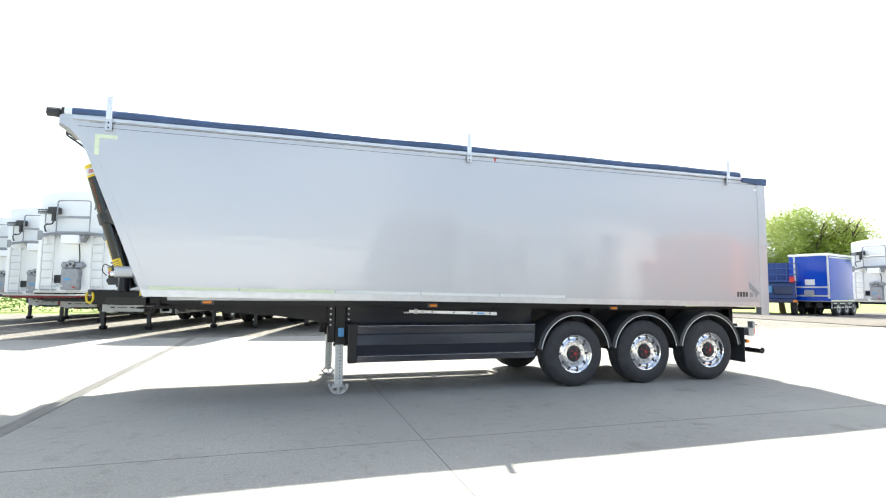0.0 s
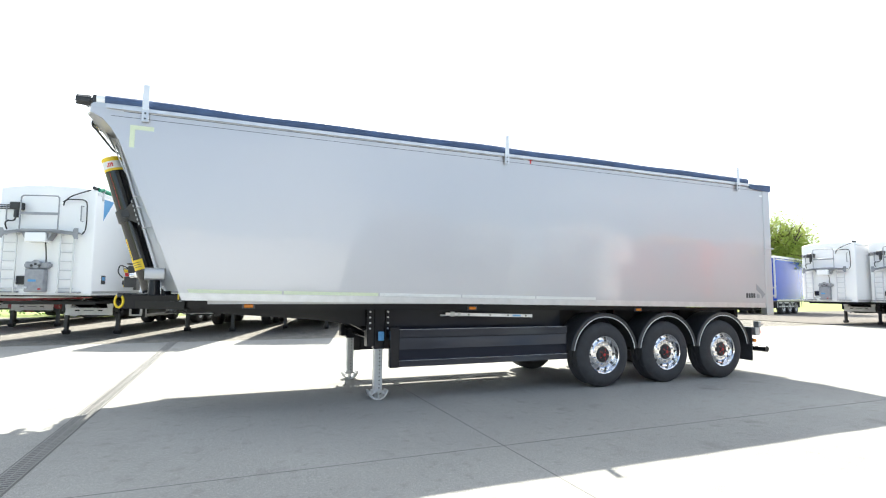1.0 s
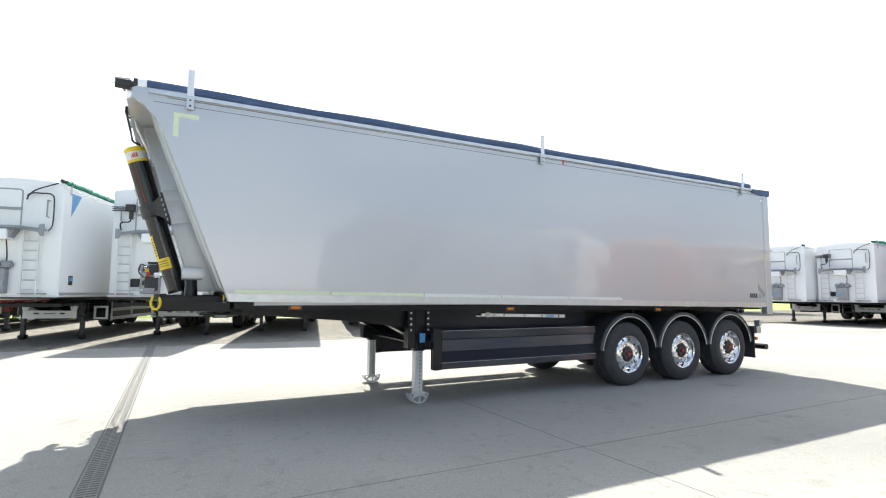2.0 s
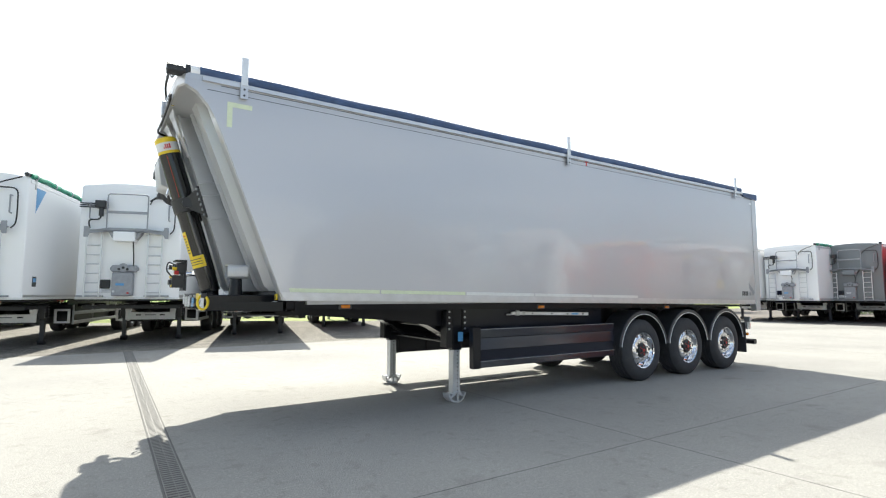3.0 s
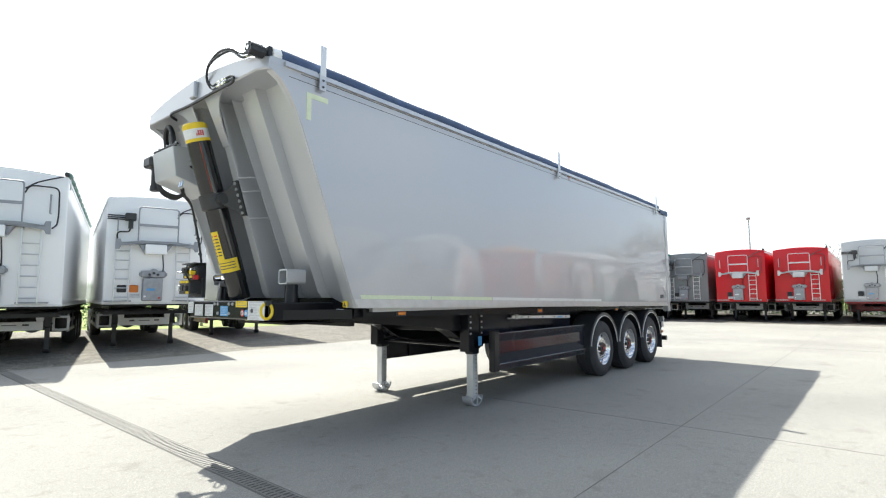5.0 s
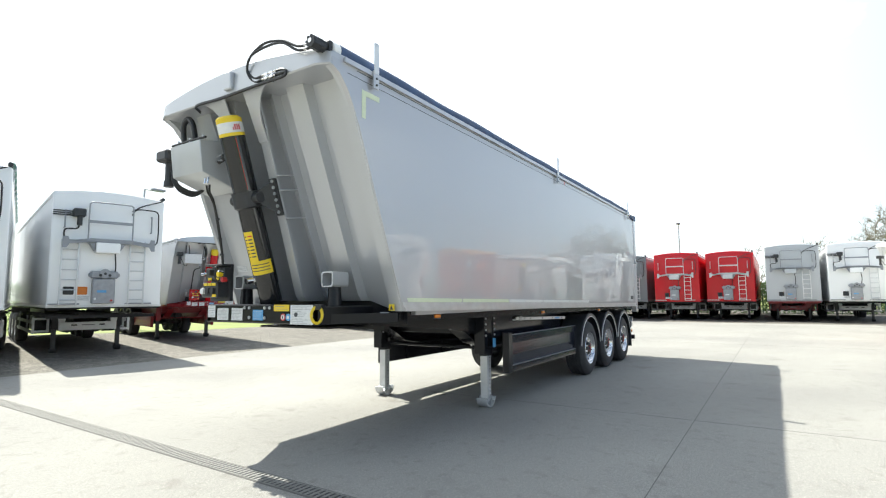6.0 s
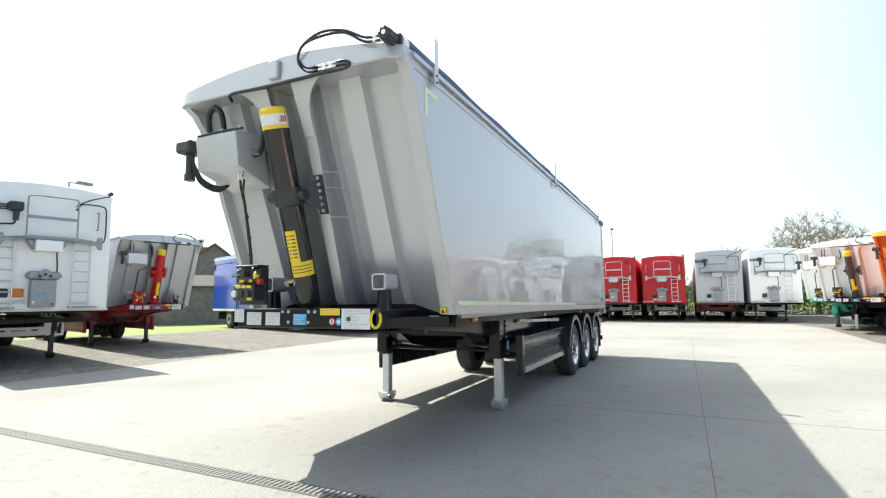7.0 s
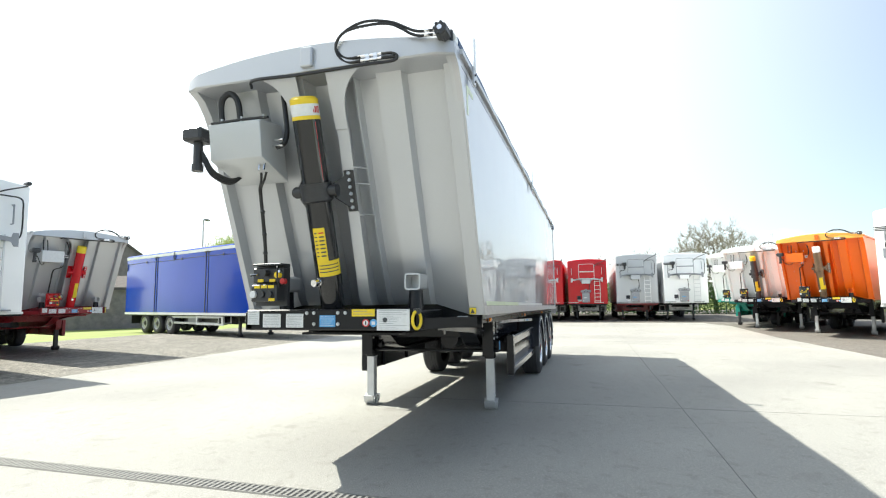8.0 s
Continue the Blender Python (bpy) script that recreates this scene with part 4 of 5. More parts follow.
        part("axle", bm, M["plastic"], t, "black axle with air bags")
    part("air_tank", cyl(B(), (3.2, 0.15, 0.82), (4.3, 0.15, 0.82), 0.15, 18), M["plastic"], t)
    part("air_tank", cyl(B(), (3.2, -0.2, 0.82), (4.1, -0.2, 0.82), 0.13, 18), M["plastic"], t)
    # rear end
    for s in (-1, 1):
        part("mudflap", box(B(), 8.64, 8.655, s * 1.18, s * 0.8, 0.27, 0.86), M["rubber"], t)
        bm = box(B(), 8.78, 8.9, s * 1.16, s * 0.7, 0.72, 0.86, 0.01)
        lb = part("lamp_bar", bm, M["galv"], t)
        part("tail_lamp", box(B(), 8.9, 8.93, s * 1.15, s * 0.85, 0.74, 0.85, 0.01), M["red_print"], lb)
        part("side_lamp", cyl(B(), (8.72, s * 1.16, 0.63), (8.72, s * 1.19, 0.63), 0.03, 12), M["amber"], lb)
        part("lamp_arm", box(B(), 8.7, 8.74, s * 1.14, s * 0.62, 0.6, 0.66), M["black"], lb)
        bm = box(B(), 8.6, 9.05, s * 0.66, s * 0.58, 0.46, 0.9)
        part("bumper_bracket", bm, M["black"], t)
    bm = cyl(B(), (9.05, -1.17, 0.46), (9.05, 1.17, 0.46), 0.055, 14)
    part("rear_bumper", bm, M["black"], t, "round black under-run bar")
    bm = box(B(), 8.86, 8.92, -1.17, -1.05, 0.86, 0.97, 0.01)
    box(bm, 8.88, 8.98, -1.16, -1.12, 0.9, 0.93)
    part("catch", bm, M["galv"], t)
    if not hero:
        return t
    # markings on the side
    y0 = -1.25
    bm = box(B(), -1.265, -1.03, y0 - 0.003, y0, 3.245, 3.293)
    box(bm, -1.265, -1.215, y0 - 0.003, y0, 3.04, 3.245)
    part("corner_mark", bm, M["tape"], t, "pale yellow-green corner tape")
    bm = box(B(), 8.9, 9.07, y0 - 0.003, y0, 3.28, 3.31)
    box(bm, 9.03, 9.07, y0 - 0.003, y0, 3.12, 3.28)
    part("corner_mark", bm, M["white_tape"], t, "white corner tape")
    for a, b in ((-0.64, 0.42), (0.44, 1.62), (1.64, 2.8), (2.82, 4.0), (4.02, 5.1)):
        bm = B()
        prism(bm, [(a, low(a) + 0.087), (b, low(b) + 0.087), (b, low(b) + 0.127), (a, low(a) + 0.127)], "y", y0 - 0.003, y0)
        part("side_tape", bm, M["tape"] if a < 1.6 else M["white_tape"], t, "strip of pale reflective tape")
    bm = box(B(), 3.92, 3.945, y0 - 0.002, y0, 3.39, 3.45)
    box(bm, 3.9, 3.965, y0 - 0.002, y0, 3.44, 3.45)
    part("red_tick", bm, M["red_print"], t)
    # maker's mark as plain shapes
    bm = B()
    for k in range(4):
        x = 8.45 + k * 0.062
        box(bm, x, x + 0.045, y0 - 0.003, y0, 1.40, 1.485)
    part("maker_mark", bm, M["ink"], t, "dark bars of a maker's mark")
    bm = B()
    prism(bm, [(8.72, 1.66), (8.95, 1.47), (8.90, 1.43), (8.86, 1.39), (8.84, 1.46), (8.72, 1.55)], "y", y0 - 0.003, y0)
    prism(bm, [(8.73, 1.40), (8.80, 1.40), (8.80, 1.46), (8.73, 1.48)], "y", y0 - 0.003, y0)
    part("maker_emblem", bm, M["steel_grey"], t, "grey angular emblem")
    # drilled bar with clamps
    bm = box(B(), -0.6, 0.7, -0.015, 0.015, -0.023, 0.023, 0.003)
    br = part("drilled_bar", bm, M["alu"], t, "bright drilled bar clamped on the frame")
    br.matrix_basis = pose(3.33, -0.975, 1.132, 0, 1.0, -14.5)
    bm = B()
    for x in (-0.26, 0.06, 0.33, 0.6):
        cyl(bm, (x, -0.0145, 0), (x, -0.0175, 0), 0.013, 10)
    part("hole", bm, M["inside"], br)
    bm = box(B(), -0.53, -0.47, -0.025, 0.02, -0.035, 0.04, 0.005)
    box(bm, -0.68, -0.6, -0.02, 0.01, -0.03, -0.008, 0.004)
    box(bm, -0.42, -0.38, -0.025, 0.02, -0.03, 0.03, 0.005)
    part("clamp", bm, M["galv"], br)
    part("sticker", box(B(), 0.4, 0.52, -0.0175, -0.0145, -0.012, 0.012), M["label_blue"], br)
    part("sticker", box(B(), 1.71, 1.79, -0.9635, -0.96, 0.80, 0.92), M["label_blue"], t, "small blue sticker on the leg")
    part("warning_sign", prism(B(), [(-1.175, 1.352), (-1.115, 1.352), (-1.115, 1.41), (-1.175, 1.41)], "x", -0.70, -0.712), M["yellow"], t, "small yellow warning sticker")
    part("print", prism(B(), [(-1.166, 1.36), (-1.124, 1.36), (-1.145, 1.4)], "x", -0.7125, -0.7145), M["ink"], t)
    bm = box(B(), -0.71, -0.67, -1.10, -0.99, 1.296, 1.334, 0.01)
    pl = part("position_lamp", bm, M["label_white"], t, "small white position lamp")
    bolts(pl, [(-0.709, y, 1.315) for y in (-1.075, -1.045, -1.015)], (-1, 0, 0), 0.009, 0.006, M["ink"], "lens_dot")
    bm = box(B(), 8.95, 9.2, -1.275, -1.262, 2.3, 2.33, 0.004)
    part("latch", bm, M["galv"], t)
    return t


# ---- moving-floor box trailer ----
def floor_trailer(m, body, label, chassis=None, group="parked box trailers", motor=True, ladders=2, roll=None, length=13.2, rail_mat=None, patch=None, top=4.0, plain=False, straps=False, base=1.15, over=1.58, small=""):
    """Front at x = 0 facing -x."""
    chassis = chassis or M["black"]
    rail_mat = rail_mat or M["steel_grey"]
    t = thing("box_trailer", m, label, "trailer", group)
    bm = B()
    prof = [(-1.25, base), (1.25, base), (1.25, top - 0.06), (1.21, top - 0.01)] + [(1.15 - 2.3 * k / 10, top + 0.09 * (1 - (1 - 2 * k / 10) ** 2)) for k in range(11)] + [(-1.21, top - 0.01), (-1.25, top - 0.06)]
    prism(bm, prof, "x", 0.0, length)
    bmesh.ops.bevel(bm, geom=[e for e in bm.edges if abs(e.verts[0].co.x - e.verts[1].co.x) < 1e-4], offset=0.05, segments=3, affect="EDGES", profile=0.5)
    b = part("body", bm, body, t, "", 30)
    bm = box(B(), -0.02, length, -1.262, 1.262, base - 0.02, base + 0.035, 0.008)
    part("floor_rim", bm, M["white_tape"] if body == M["white"] or straps else rail_mat if body != M["red"] else body, t)
    bm = box(B(), 0.0, length, -1.24, 1.24, base - 0.06, base - 0.021)
    part("floor_frame", bm, chassis, t)
    # cover roll along the top
    if roll:
        rnd = random.Random(int(top * 100))
        pts = [(0.1 + (length - 0.1) * k / 60, -1.22 + rnd.uniform(-0.015, 0.015), top + 0.03 + rnd.uniform(-0.025, 0.015)) for k in range(61)]
        rl = part("tarp_roll", tube(B(), pts, 0.07, 10, 2), roll, t, "rolled tarpaulin along the roof edge")
        for k in range(12):
            x = 0.35 + k * (length - 0.7) / 11
            part("roll_strap", cyl(B(), (x - 0.02, -1.22, top + 0.028), (x + 0.02, -1.22, top + 0.028), 0.088, 12), M["galv"], rl)
        part("roll_bracket", box(B(), 0.3, 0.38, -1.27, -1.25, top - 0.28, top + 0.06, 0.006), M["galv"], rl)
    cyl_bm = cyl(B(), (-0.05, -1.2, top + 0.03), (0.15, -1.2, top + 0.03), 0.05, 10)
    part("cover_motor", cyl_bm, M["plastic"], t)
    z0 = top - 1.35
    if plain:
        part("roof_cap", box(B(), -0.07, length, -1.28, 1.28, top - 0.03, top + 0.14, 0.03), M["white"], t, "white roof cap")
        for y in (-1.17, 0.88):
            part("front_post", box(B(), -0.05, 0.0, y - 0.06, y + 0.06, 1.18, top - 0.02, 0.01), M["alu"], t)
        for z in (1.35, 1.95):
            part("front_rail", box(B(), -0.045, 0.0, -1.13, 1.13, z - 0.04, z + 0.06, 0.01), M["alu"], t)
        part("sign_plate", box(B(), -0.02, 0.0, -0.35, 0.25, 2.1, 2.5), M["label_white"], t)
        part("coupling_panel", box(B(), -0.1, 0.0, -0.3, 0.3, 1.35, 1.75, 0.02), M["unit_grey"], t)
    else:
        # platform with its guard rail; viewer's right is -y
        bm = B()
        arch = [(-0.98, z0 - 0.1), (-0.98, z0 + 0.2), (-0.88, z0 + 0.2), (-0.85, z0 + 0.1), (-0.4, z0 + 0.16), (0.45, z0 + 0.16), (0.9, z0 + 0.08), (0.93, z0 + 0.18), (1.04, z0 + 0.18), (1.04, z0 - 0.1), (0.95, z0 - 0.1), (0.9, z0), (0.5, z0 + 0.06), (-0.4, z0 + 0.06), (-0.85, z0), (-0.9, z0 - 0.1)]
        prism(bm, arch, "x", -0.3, -0.27)
        box(bm, -0.3, 0.0, -0.9, 0.9, z0 + 0.07, z0 + 0.1)
        pf = part("platform", bm, rail_mat, t, "grey steel service platform")
        bm = B()
        tube(bm, [(-0.28, 0.52, z0 + 0.1), (-0.28, 0.52, z0 + 0.95), (-0.28, 0.49, z0 + 1.05), (-0.28, 0.4, z0 + 1.08), (-0.28, -0.33, z0 + 1.08), (-0.28, -0.42, z0 + 1.05), (-0.28, -0.45, z0 + 0.95), (-0.28, -0.45, z0 + 0.1)], 0.018, 8, 3)
        part("guard_rail", bm, rail_mat, pf)
        part("mid_rail", box(B(), -0.295, -0.265, -0.44, 0.51, z0 + 0.55, z0 + 0.62, 0.006), rail_mat, pf)
        for y in (0.99, -0.93):
            part("grab_handle", tube(B(), [(0.0, y, z0 + 0.42), (-0.1, y, z0 + 0.42), (-0.1, y, z0 + 0.85), (0.0, y, z0 + 0.85)], 0.018, 7, 0), rail_mat, pf)
        bm = box(B(), -0.34, 0.0, -0.18, 0.35, z0 - 0.2, z0 + 0.06, 0.02)
        bx = part("valve_box", bm, body if body != M["red"] else rail_mat, t, "valve box under the platform")
        for s, y in ((1, 0.36), (-1, -0.19)):
            part("box_bracket", prism(B(), [(y, z0 + 0.05), (y + s * 0.12, z0 + 0.05), (y, z0 - 0.15)], "x", -0.25, -0.02), M["unit_grey"], bx)
        # drive unit
        bm = box(B(), -0.2, 0.0, -0.13, 0.36, 1.22, 1.85, 0.02)
        box(bm, -0.16, 0.0, -0.2, 0.4, 1.86, 2.05, 0.03)
        du = part("drive_unit", bm, M["unit_grey"], t, "grey cast hydraulic drive unit")
        for y in (0.2, 0.1, 0.0):
            bm = B()
            cyl(bm, (-0.185, y, 1.98 if y == 0.1 else 1.94), (-0.205, y, 1.98 if y == 0.1 else 1.94), 0.034, 10)
            part("port", bm, M["inside"], du)
        part("unit_collar", cyl(B(), (-0.15, 0.1, 1.98), (-0.19, 0.1, 1.98), 0.12, 20), M["unit_grey"], du)
        part("unit_collar", box(B(), -0.12, 0.0, -0.24, 0.44, 1.9, 2.0, 0.02), M["unit_grey"], du)
        part("red_valve", cyl(B(), (-0.2, -0.05, 1.3), (-0.26, -0.05, 1.3), 0.025, 8), M["red_print"], du)
        part("white_valve", cyl(B(), (-0.2, 0.3, 1.34), (-0.23, 0.3, 1.34), 0.03, 8), M["label_white"], du)
        part("unit_badge", box(B(), -0.204, -0.2, 0.06, 0.26, 1.5, 1.56), M["label_white"] if body in (M["red"], M["grey"]) else M["label_blue"], du)
        label_plate(t, pose(-0.002, 0.52, 1.36, 0, 0, -90), 0.26, 0.12, M["label_white"], 3)
        if small == "signs":
            part("square_sign", box(B(), -0.012, 0.0, 0.72, 0.94, 1.45, 1.65, 0.02), M["inside"], t)
            part("square_sign", box(B(), -0.012, 0.0, 0.44, 0.66, 1.45, 1.65, 0.02), M["amber_sign"], t, "orange square sign")
        else:
            iw = part("inspection_window", box(B(), -0.03, 0.0, 0.44, 0.68, 1.42, 1.66, 0.02), M["inside"], t, "small inspection window in a black frame")
            part("pane", box(B(), -0.034, -0.03, 0.48, 0.64, 1.46, 1.62), M["gloss_black"], iw)
        # ladders
        rung_mat = M["ladder_white"] if body in (M["red"], M["grey"], M["pale_grey"]) else M["ladder_alu"]
        for y in ((-0.62, 0.85) if ladders == 2 else (-0.62,)):
            high = z0 + (0.0 if y < 0 else -0.05)
            lad = part("ladder", box(B(), -0.125, -0.085, y - 0.19, y - 0.158, 1.2, high, 0.005), rung_mat, t, "light ladder on the front wall")
            part("stile", box(B(), -0.125, -0.085, y + 0.158, y + 0.19, 1.2, high, 0.005), rung_mat, lad)
            for k in range(6):
                part("rung", cyl(B(), (-0.105, y - 0.157, 1.32 + k * 0.25), (-0.105, y + 0.157, 1.32 + k * 0.25), 0.016, 8), rung_mat, lad)
            for z in (1.3, z0 - 0.15):
                for dy in (-0.165, 0.165):
                    part("ladder_bracket", box(B(), -0.084, 0.0, y + dy - 0.013, y + dy + 0.013, z, z + 0.03), rung_mat, lad)
        for y0, y1 in ((0.6, 1.22), (-1.0, -0.4)):
            part("step_bar", box(B(), -0.1, 0.0, y0, y1, 1.2, 1.235), rail_mat, t)
        if motor:
            bm = box(B(), -0.25, 0.0, 0.58, 0.84, z0 + 0.7, z0 + 0.9, 0.02)
            cyl(bm, (-0.16, 0.7, z0 + 0.7), (-0.16, 0.7, z0 + 0.48), 0.06, 12)
            mo = part("crank_motor", bm, M["plastic"], t, "black motor on a bracket")
            for dz in (0.73, 0.78, 0.83):
                part("hose", cyl(B(), (-0.08, 0.84, z0 + dz), (-0.08, 1.24, z0 + dz), 0.016, 6), M["hose"], mo)
            bm = tube(B(), [(-0.16, 0.7, z0 + 0.5), (-0.16, 0.75, z0 + 0.4), (-0.12, 0.95, z0 + 0.38), (-0.1, 1.0, z0 + 0.3), (-0.06, 0.98, z0 + 0.16)], 0.02, 7)
            part("hose", bm, M["hose"], mo)
        for pts in ([(-0.1, -0.45, z0 + 0.85), (-0.14, -0.55, z0 + 1.0), (-0.14, -0.8, z0 + 1.02), (-0.13, -1.05, z0 + 0.98), (-0.12, -1.09, z0 + 0.7), (-0.12, -1.08, z0 + 0.2), (-0.1, -0.98, z0 + 0.05)], [(-0.1, -0.45, z0 + 0.95), (-0.14, -0.7, z0 + 1.12), (-0.12, -1.15, z0 + 1.3)], [(-0.16, -0.1, z0 - 0.2), (-0.14, -0.13, 2.3), (-0.12, -0.1, 2.05)]):
            part("hose", tube(B(), pts, 0.017, 7), M["hose"], t)
    # chassis and running gear
    for s in (-1, 1):
        part("main_beam", prism(B(), [(0.05, 1.12), (2.2, 1.02), (3.0, 0.78), (length - 0.4, 0.78), (length - 0.2, 1.12)], "y", s * 0.5, s * 0.62), chassis, t)
        part("outrigger", box(B(), 3.9, 4.0, s * 1.1, s * 0.6, 0.5, 1.1), chassis, t)
    for x in (0.4, 1.6, 3.4, 5.0, 6.6, length - 0.3):
        part("cross_member", box(B(), x - 0.05, x + 0.05, -1.2, 1.2, 1.02, 1.11), chassis, t)
    for s in (-1, 1):
        leg(t, 2.6, s * 0.78, chassis, 1.12, M["plastic"])
        bm = B()
        for z in (0.52, 0.8):
            box(bm, 3.6, length - 5.0, s * 1.2, s * 1.17, z, z + 0.1, 0.008)
        for x in (3.7, 5.4, length - 5.2):
            box(bm, x - 0.03, x + 0.03, s * 1.17, s * 1.13, 0.5, 1.1)
        part("side_guard", bm, M["galv"], t)
        for k in range(3):
            wheel(t, length - over - 2.62 + 1.31 * k, s * 1.02, 0.5, s, False)
    # invented black shapes that block bright ground and keep the underside dark
    for s in (-1, 1):
        part("tank", cyl(B(), (3.4, s * 0.36, 0.72), (length - over - 3.5, s * 0.36, 0.72), 0.21, 14), M["plastic"], t, "black filler cylinder added under the floor")
        part("side_filler", box(B(), 4.1, length - over - 3.4, s * 0.86, s * 0.84, 0.5, base - 0.06), M["plastic"], t)
    part("rear_filler", box(B(), length - 0.5, length - 0.44, -1.1, 1.1, 0.45, base - 0.06), M["plastic"], t)
    for k in range(3):
        part("axle", cyl(B(), (length - over - 2.62 + 1.31 * k, -0.85, 0.5), (length - over - 2.62 + 1.31 * k, 0.85, 0.5), 0.07, 10), M["plastic"], t)
    for s in (-1, 1):
        part("side_rail", box(B(), 0.06, length, s * 1.25, s * 1.258, base + 0.036, base + 0.1), M["white_tape"] if straps else M["alu"], t)
        part("roof_rail", box(B(), 0.06, length, s * 1.25, s * 1.26, top - (0.22 if straps else 0.16), top - 0.08), M["white_tape"] if straps else M["alu"], t)
    if straps:
        for x in (4.6, 9.4):
            for dx in (-0.1, 0.1):
                part("tension_pole", box(B(), x + dx - 0.025, x + dx + 0.025, 1.25, 1.272, base + 0.1, top - 0.2, 0.005), M["navy"] if dx < 0 else M["plastic"], t)
            part("tension_strap", tube(B(), [(x - 0.3, 1.27, top - 0.25), (x, 1.27, top - 0.23), (x + 0.2, 1.27, top - 0.25)], 0.03, 6), M["plastic"], t)
        part("tension_strap", tube(B(), [(x, 1.262, top - 0.45 + 0.02 * math.sin(x * 2)) for x in (0.5, 2.5, 4.4, 6.4, 8.4, 10.4, 12.4, length - 0.15)] + [(length - 0.1, 1.262, top - 0.8)], 0.014, 6), M["plastic"], t)
        part("hanging_strap", tube(B(), [(7.6, 1.27, top - 0.05), (7.65, 1.28, top - 0.3), (7.55, 1.28, top - 0.45), (7.5, 1.28, top - 0.2)], 0.02, 6), M["plastic"], t)
        for k in range(3):
            part("strap_buckle", box(B(), 3.2 + 3.6 * k, 3.32 + 3.6 * k, 1.262, 1.285, top - 0.5, top - 0.38, 0.01), M["plastic"], t)
        part("locker", box(B(), length - 7.2, length - 6.35, 1.1, 0.7, 0.5, 0.92, 0.02), M["steel_grey"], t, "grey storage locker under the floor")
        bm = box(B(), length - 9.6, length - 7.3, 1.19, 1.22, 0.5, 0.58)
        box(bm, length - 9.6, length - 7.3, 1.19, 1.22, 0.84, 0.94)
        box(bm, length - 9.6, length - 9.4, 1.19, 1.22, 0.58, 0.84)
        box(bm, length - 7.4, length - 7.3, 1.19, 1.22, 0.58, 0.84)
        part("guard_panel", bm, M["white_tape"], t, "white rectangular side guard frame")
    pale = M["ladder_white"] if body == M["white"] else M["red_chassis"] if chassis == M["red_chassis"] else M["galv"]
    bm = box(B(), 2.34, 2.40, -0.7, 0.7, 0.63, 0.86, 0.01)
    for s in (-1, 1):
        prism(bm, [(s * 0.56, 0.86), (s * 0.7, 0.86), (s * 0.74, 1.08), (s * 0.52, 1.08)], "x", 2.34, 2.40)
    box(bm, 2.34, 2.40, -0.56, 0.56, 1.04, 1.08)
    fr = part("cross_panel", bm, pale, t, "pale pressed cross frame behind the legs")
    for y in (-0.34, 0.34):
        part("reflector", box(B(), 2.332, 2.34, y - 0.07, y + 0.07, 0.755, 0.795), M["inside"], fr)
    part("plate_print", box(B(), 2.334, 2.34, -0.15, 0.15, 0.76, 0.79), M["print_grey"], fr)
    for s in (-1, 1):
        bm = box(B(), 3.2, 3.24, s * 0.82, s * 1.22, 0.56, 0.62, 0.008)
        box(bm, 3.2, 3.24, s * 0.82, s * 1.22, 0.92, 0.98, 0.008)
        box(bm, 3.2, 3.24, s * 0.82, s * 0.88, 0.62, 0.92)
        box(bm, 3.2, 3.24, s * 1.16, s * 1.22, 0.62, 0.92)
        part("guard_frame", bm, pale, t, "pale rectangular guard frame")
    if patch:
        part("plate", box(B(), 0.5, 0.72, -1.256, -1.25, 1.45, 1.7), M["inside"], t, "small dark plate low on the side")
        part("plate_print", box(B(), 0.53, 0.69, -1.259, -1.257, 1.56, 1.66), M["label_blue"], t)
        part("sign_patch", prism(B(), [(0.42, top - 0.22), (0.95, top - 0.22), (0.42, top - 0.85)], "y", -1.254, -1.25), patch, t, "small blue sign on the side")
    if base > 1.2:
        for o in t.children:
            if o.name.split(".")[0] in ("drive_unit", "ladder", "step_bar", "label_plate", "inspection_window", "square_sign", "plate", "plate_print"):
                o.location.z += base - 1.15
    return t


# ---- the things in the yard ----
hero = tipper(pose(0, 7.86, 0), M["paint"], M["front"], M["black"], M["ram_black"], "new silver-grey tipping trailer with black chassis on concrete", hero=True, box_mat=M["pale_grey"], name="tipping_trailer")

def north(x, y, turn=0.0):
    """Parked with its front towards the open yard, seen beyond the tipping trailer."""
    return pose(x, y, -0.012, 0, 0, 90 + turn)

for x, y, mt, lab, opt in (
        (2.0, 18.2, "white", "white box trailer with a service platform on gravel", dict(turn=-14, top=4.22, base=1.32, small="signs")),
        (-1.55, 17.8, "white", "tall white box trailer with green rolled tarpaulin", dict(turn=-18, length=10.6, roll=M["faded_tarp"], top=4.38, base=1.3)),
        (-4.95, 17.5, "white", "tall white box trailer with green tarpaulin and blue sign", dict(turn=-16, roll=M["green_tarp"], patch=M["label_blue"], top=4.28, base=1.3)),
        (-7.55, 21.9, "white", "white box trailer on a dark red chassis", dict(turn=-12, chassis=M["red_chassis"], top=4.3)),
        (-9.8, 24.8, "white", "white box trailer on a dark blue chassis", dict(turn=-12, chassis=M["navy"], top=4.2))):
    floor_trailer(north(x, y, opt.pop("turn", 0.0)), M[mt], lab, **opt)
tipper(pose(6.55, 21.4, -0.012, 0, 0, 75), M["paint"], M["front"], M["red_chassis"], M["red"], "grey tipping trailer with red chassis and red ram", box_mat=M["label_white"], foot_mat=M["plastic"])
floor_trailer(pose(14.0, 17.8, -0.012, 0, 0, 70), M["blue"], "royal blue box trailer with tension poles on gravel", ladders=1, roll=M["white"], straps=True, length=12.8, top=4.1, base=0.96, over=2.2)

